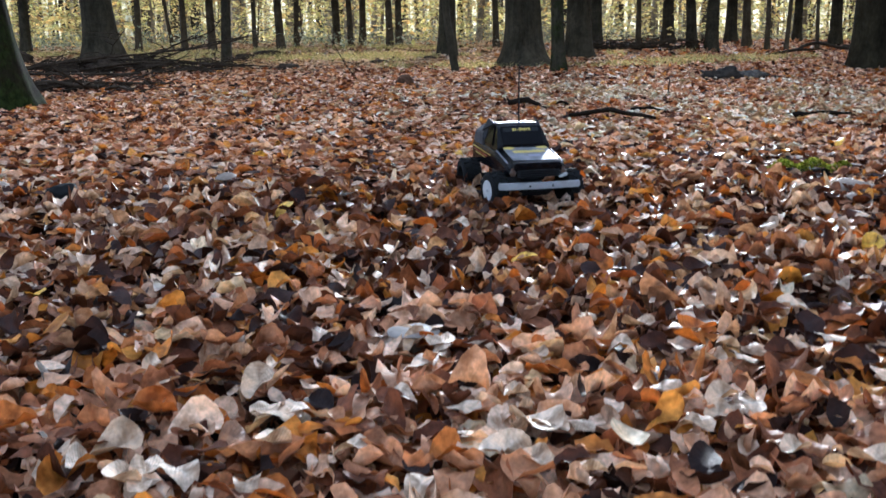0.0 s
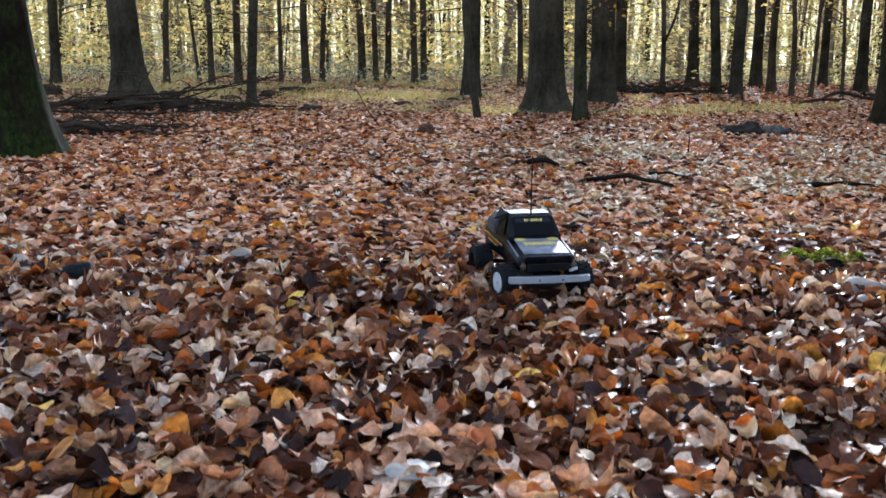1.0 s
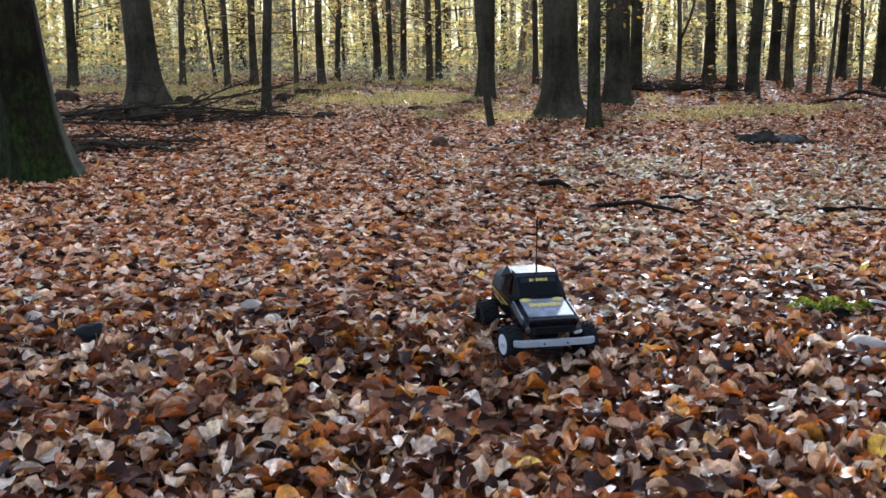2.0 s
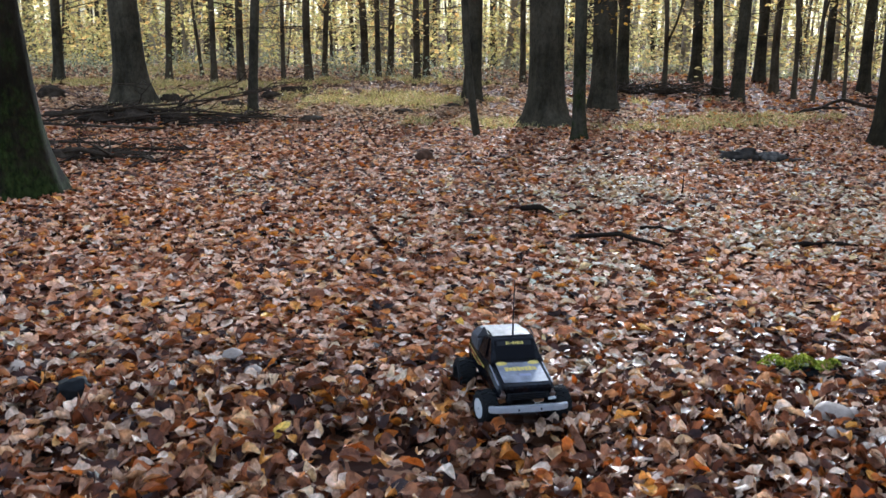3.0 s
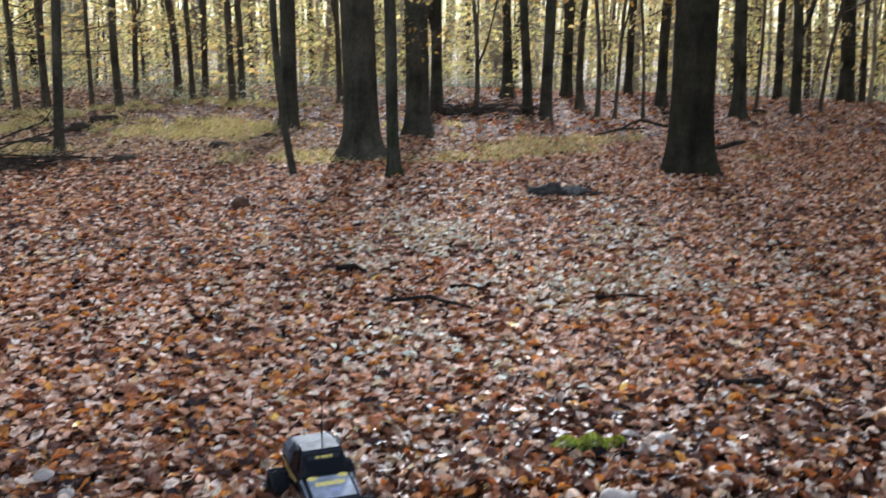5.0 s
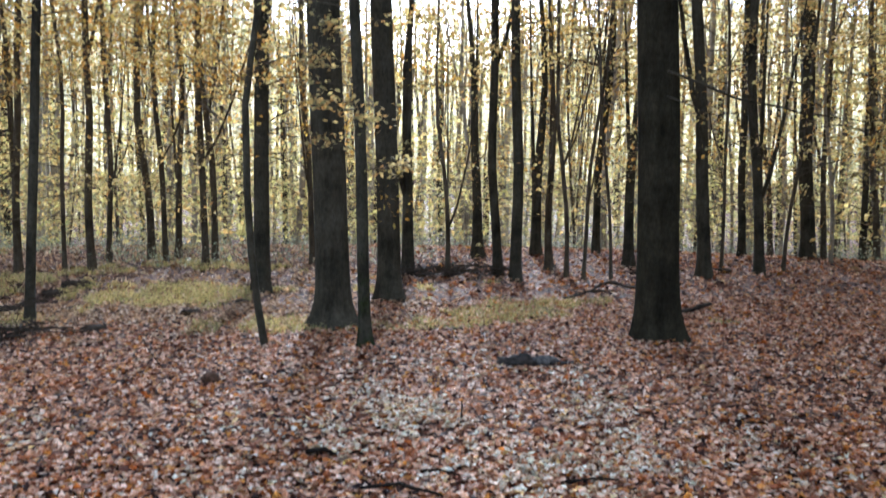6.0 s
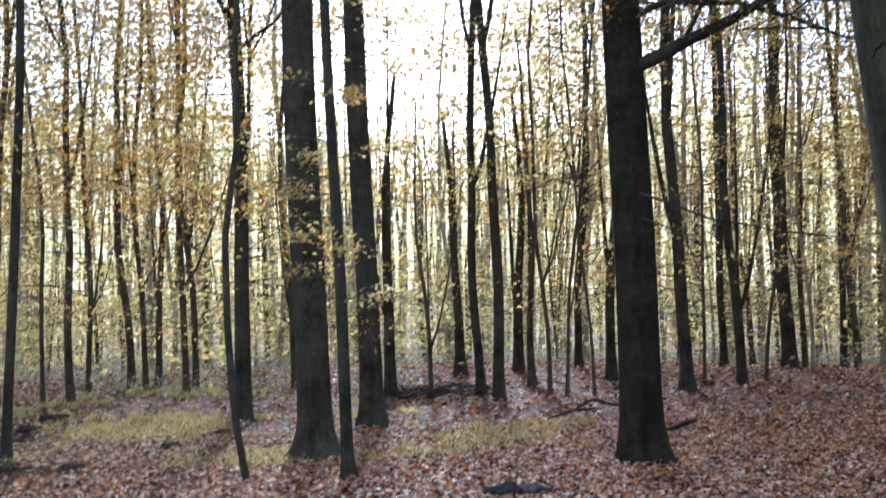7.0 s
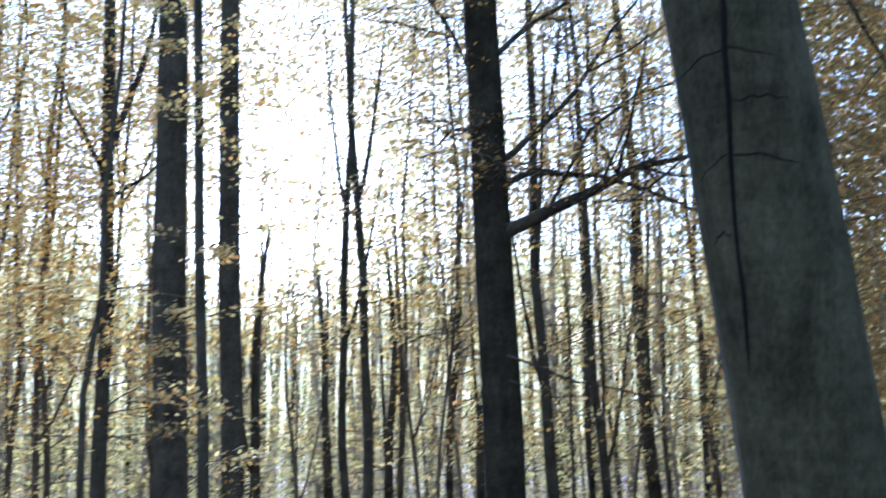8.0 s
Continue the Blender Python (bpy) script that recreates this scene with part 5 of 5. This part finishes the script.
for x, y, r, h, tx, ty in ((1.06, 2.59, 0.052, 0.068, 0.25, -0.1), (1.035, 2.47, 0.032, 0.062, 0.3, 0.1), (1.14, 2.61, 0.04, 0.055, 0.1, 0.3), (1.10, 2.42, 0.033, 0.045, 0.3, 0.0), (1.265, 3.065, 0.036, 0.04, 0.5, 0.1),
                          (1.29, 2.96, 0.034, 0.036, 0.7, 0.3), (1.38, 3.02, 0.036, 0.04, 0.7, 0.2),
                          (-0.64, 2.97, 0.032, 0.055, 0.2, 0.0), (-0.55, 2.85, 0.026, 0.05, 0.3, 0.2), (-1.25, 2.78, 0.045, 0.06, 0.2, 0.1), (-1.18, 2.7, 0.03, 0.055, 0.1, -0.2), (-1.33, 2.7, 0.035, 0.055, 0.0, 0.2)):
    mushroom((x, y), r, h + 0.008, (tx * 0.5, ty * 0.5, 0), "pale grey mushroom cap standing among fallen leaves", 0.38)
MUSH_CAP = plain("white_mushroom_cap", (0.22, 0.19, 0.165), 0.6, 0.25, 0.0, 0.35, 40.0, 0.3)
mushroom((-0.044, 1.375), 0.038, 0.088, (-0.04, 0.05, 0.3), "flat white mushroom cap lying on brown leaves", 0.1)


def build_grass():
    rng = np.random.default_rng(23)
    n = 125000
    x, y = rng.uniform(-8.0, 5.0, n), rng.uniform(9.2, 17.5, n)
    keep = np.array([noise.noise(Vector((u * 0.55, v * 0.8, 2.0))) + 0.5 * noise.noise(Vector((u * 3.2, v * 2.2, 6.0))) + 0.07 - 0.09 * max(0, u - 0.3) - 0.08 * max(0, -3.2 - u) - (0.09 if u > -0.5 else 0.025) * max(0, v - 11.0) > 0.13 for u, v in zip(x, y)])
    x, y = x[keep], y[keep]
    n = len(x)
    z = np.array([height_at(u, v) for u, v in zip(x, y)]) + 0.012
    h, a, lean = rng.uniform(0.03, 0.085, n), rng.uniform(0, 6.28, n), rng.normal(0, 0.6, (n, 2))
    w = 0.006
    v = np.zeros((n, 3, 3))
    v[:, 0] = np.stack([x - w * np.cos(a), y - w * np.sin(a), z], 1)
    v[:, 1] = np.stack([x + w * np.cos(a), y + w * np.sin(a), z], 1)
    v[:, 2] = np.stack([x + lean[:, 0] * h, y + lean[:, 1] * h, z + h], 1)
    me = quick_mesh("grass", v.reshape(-1, 3), np.zeros((0, 4), np.int32), np.arange(3 * n).reshape(-1, 3), GRASS)
    tagged(new("grass", me), "patchy short yellow-green grass between fallen leaves", "grass", kind="stuff")


build_grass()


def sprays(name, rng, centres, per, spread, flat, sizes, mat, label, low=False, tilt=0.85):
    # foliage in flat layered sprays around the given centres
    n = len(centres)
    p = np.repeat(centres, per, 0)
    a = np.repeat(rng.uniform(0, 2 * np.pi, n), per)
    u, w = rng.normal(0, spread, n * per), rng.normal(0, spread * 0.4, n * per)
    p = p + np.stack([u * np.cos(a) - w * np.sin(a), u * np.sin(a) + w * np.cos(a), rng.normal(0, flat, n * per) - 0.12 * np.abs(u)], 1)
    floor = np.where(p[:, 1] > 0, -np.clip((np.hypot(p[:, 0], p[:, 1]) - 17.5) * 0.1, 0, 3.2), 0)
    p[:, 2] = np.maximum(p[:, 2] + (floor if low else 0), 0.04 + floor)
    tagged(new(name, flake_mesh(name, rng, p, rng.uniform(*sizes, n * per), tilt, mat)), label, "foliage", kind="stuff")


def clumped(c, scale, level):
    # keeps the centres that lie in clumps, so that gaps stay between them
    return c[np.array([noise.noise(Vector(p) * scale) > level for p in c])]


def build_undergrowth():
    rng = np.random.default_rng(29)
    n = 2800
    az, d = rng.uniform(-42, 52, n), 14.4 + 9 * rng.uniform(0, 1, n) ** 1.3
    d = np.where(az > 10, d + 3.5, d)
    a = np.radians(az)
    c = np.stack([d * np.sin(a), d * np.cos(a), 0.03 + 0.42 * rng.beta(1.0, 2.2, n)], 1)
    sprays("undergrowth", rng, clumped(c, 0.5, -0.1), 12, 0.3, 0.04, (0.03, 0.065), UNDER, "low grey-green and brown undergrowth at the wood's edge", True)
    n = 11500
    az, d = rng.uniform(-40, 54, n), 16.0 + 30 * rng.uniform(0, 1, n) ** 1.15
    d = np.where(az > 14, d + 3, d)
    a = np.radians(az)
    c = np.stack([d * np.sin(a), d * np.cos(a), 0.25 + (0.5 + 0.11 * d) * rng.beta(1.0, 1.4, n)], 1)
    c = open_to_sun(clumped(c, 0.45, -0.16), rng)
    bright = c[:, 0] < 0.09 * c[:, 1]
    sprays("sapling_foliage", rng, c[bright], 20, 0.75, 0.02, (0.08, 0.13), CROWN_LIT, "layered bright yellow leaves of saplings between the trunks", True, 0.6)
    sprays("sapling_foliage", rng, c[~bright][::2], 20, 0.75, 0.02, (0.08, 0.13), CROWN_LIT, "layered pale yellow leaves of saplings between the trunks", True, 0.45)
    # leaves of the middle storey, thin towards the sun
    n = 18000
    az, d = rng.uniform(-40, 54, n), 12.5 + 20 * rng.uniform(0, 1, n)
    el = rng.uniform(0.0, 0.48, n)
    keep = ~((az > 6.5) & (az < 12.5) & (el > 0.15 + 0.06 * rng.uniform(0, 1, n))) & (el < 0.34 + 0.2 * np.abs(np.sin(az * 0.21 + 1.0)))
    az, d, el = az[keep], d[keep], el[keep]
    c = np.stack([d * np.sin(np.radians(az)), d * np.cos(np.radians(az)), 1.9 + d * el - 0.4], 1)
    c = clumped(c, 0.4, -0.06)
    # nearer sprays off to the side of the walk, past the nearest trunk
    m_ = 5200
    az2, d2 = rng.uniform(36, 58, m_), rng.uniform(8, 16, m_)
    side = np.stack([d2 * np.sin(np.radians(az2)), d2 * np.cos(np.radians(az2)), 0.8 + (1.2 + 0.85 * d2) * rng.uniform(0, 1, m_)], 1)
    # with thicker foliage behind them
    az3, d3 = rng.uniform(38, 62, 2600), rng.uniform(15, 27, 2600)
    deep = np.stack([d3 * np.sin(np.radians(az3)), d3 * np.cos(np.radians(az3)), 1.0 + (1.0 + 0.8 * d3) * rng.uniform(0, 1, 2600)], 1)
    sprays("middle_storey_foliage", rng, clumped(deep, 0.35, -0.35), 15, 0.7, 0.08, (0.14, 0.26), CANOPY, "thick olive-brown beech foliage in layered sprays")
    # and above the clearing's far edge
    m_ = 1600
    near = np.stack([rng.uniform(-5.5, 0.3, m_), rng.uniform(10.0, 13.5, m_), rng.uniform(2.3, 7.0, m_)], 1)
    c = np.concatenate([c, near])[rng.permutation(len(c) + len(near))]
    sprays("middle_storey_foliage", rng, clumped(side, 0.9, -0.2), 17, 0.5, 0.05, (0.05, 0.095), CANOPY, "dense orange-brown beech leaves in layered sprays")
    c = open_to_sun(c, rng)
    half = int(len(c) * 0.5)
    for k, (cc, m) in enumerate(((c[:half], CROWN), (c[half:], CROWN_ORANGE))):
        sprays("middle_storey_foliage", rng, cc, 16, 0.5, 0.05, (0.045, 0.075), m, "fine %s beech leaves in layered sprays" % ("yellow", "orange-yellow")[k])


UNDER = leaf_material("dull_undergrowth", [(0.0, (0.14, 0.16, 0.12)), (0.5, (0.33, 0.36, 0.25)), (0.8, (0.48, 0.48, 0.32)), (1.0, (0.45, 0.34, 0.22))], 0.15, 0.35, "island", 0.6, (1.0, 1.05, 0.9))
build_undergrowth()


def build_wood_behind():
    # closes the wood behind and beside the camera: unseen, added to hold back skylight
    rng = np.random.default_rng(31)
    n = 3200
    a, d = np.radians(rng.uniform(66, 300, n)), 5.0 + 20 * rng.uniform(0, 1, n) ** 0.8
    low = np.maximum(0.3, 7.0 - 0.7 * d)
    c = np.stack([d * np.sin(a), d * np.cos(a), low + (15 - low) * rng.uniform(0, 1, n)], 1)
    sprays("wood_behind", rng, c, 12, 0.7, 0.12, (0.26, 0.44), UNDER, "unseen dull foliage added behind the camera to dim the sky light")


build_wood_behind()


# ---- single leaves on top of the litter, nearest to the path ----
def build_leaves():
    rng = np.random.default_rng(77)
    shapes = {}
    for key, mat in (("brown", LITTER_ONE), ("yellow", LEAF_YELLOW), ("orange", LEAF_ORANGE), ("pale", LEAF_PALE)):
        shapes[key] = [scatter("leaf", rng, np.zeros((1, 3)), np.ones(1), 0.0, 7, mat, 5, 0.6) for _ in range(14 if key == "brown" else 5)]
    chosen = [(-0.38, 2.38, "yellow", 0.07), (0.15, 1.81, "yellow", 0.055), (-0.67, 1.60, "yellow", 0.06), (0.36, 1.38, "orange", 0.065), (-0.38, 1.32, "orange", 0.055), (0.84, 1.93, "yellow", 0.075),
              (0.72, 1.80, "orange", 0.085), (-0.29, 2.12, "orange", 0.06), (0.26, 2.16, "orange", 0.075), (-0.60, 3.29, "yellow", 0.07), (-0.02, 1.40, "pale", 0.07), (0.54, 1.48, "pale", 0.075),
              (-0.80, 2.1, "orange", 0.06), (0.02, 2.75, "yellow", 0.05), (-1.0, 3.6, "orange", 0.07), (1.36, 3.45, "yellow", 0.07), (1.3, 2.3, "orange", 0.07), (0.05, 3.3, "yellow", 0.06),
              (0.7, 4.3, "yellow", 0.08), (0.55, 5.1, "yellow", 0.08), (1.1, 4.2, "yellow", 0.08), (-0.9, 4.4, "orange", 0.08), (0.9, 1.25, "pale", 0.08), (0.1, 1.05, "pale", 0.07), (-0.35, 1.0, "pale", 0.065)]
    for k in range(170):
        d = math.sqrt(rng.uniform(0.85 ** 2, 2.5 ** 2))
        key = ("pale", "orange", "orange")[k % 3] if k % 12 == 0 else "brown"
        chosen.append((rng.uniform(-0.5, 0.52) * d, d, key, rng.uniform(0.038, 0.066)))
    # more pale leaves close by, standing in for a patch of sun
    for k in range(62):
        chosen.append((rng.uniform(-0.45, 0.62), 0.88 + 0.62 * rng.beta(1.0, 1.6), "pale", rng.uniform(0.042, 0.064)))
    for wx, wy in ((0.13, 2.53), (0.33, 2.58), (0.07, 2.77), (0.26, 2.83)):
        for k in range(7):
            chosen.append((wx + rng.normal(0, 0.045), wy - 0.065 + rng.normal(0, 0.02), "brown", rng.uniform(0.035, 0.055)))
    for x, y, key, size in chosen:
        if abs(x - 0.2) < 0.07 and 2.5 < y < 2.85:
            continue
        ob = new("leaf", shapes[key][rng.integers(len(shapes[key]))])
        ob.parent = ground
        ob.matrix_basis = pose(x, y, height_at(x, y) + (0.07 if key == "brown" else 0.086), rng.normal(0, 14), rng.normal(0, 16), rng.uniform(0, 360)) @ Matrix.Diagonal((size, size, size, 1))


build_leaves()
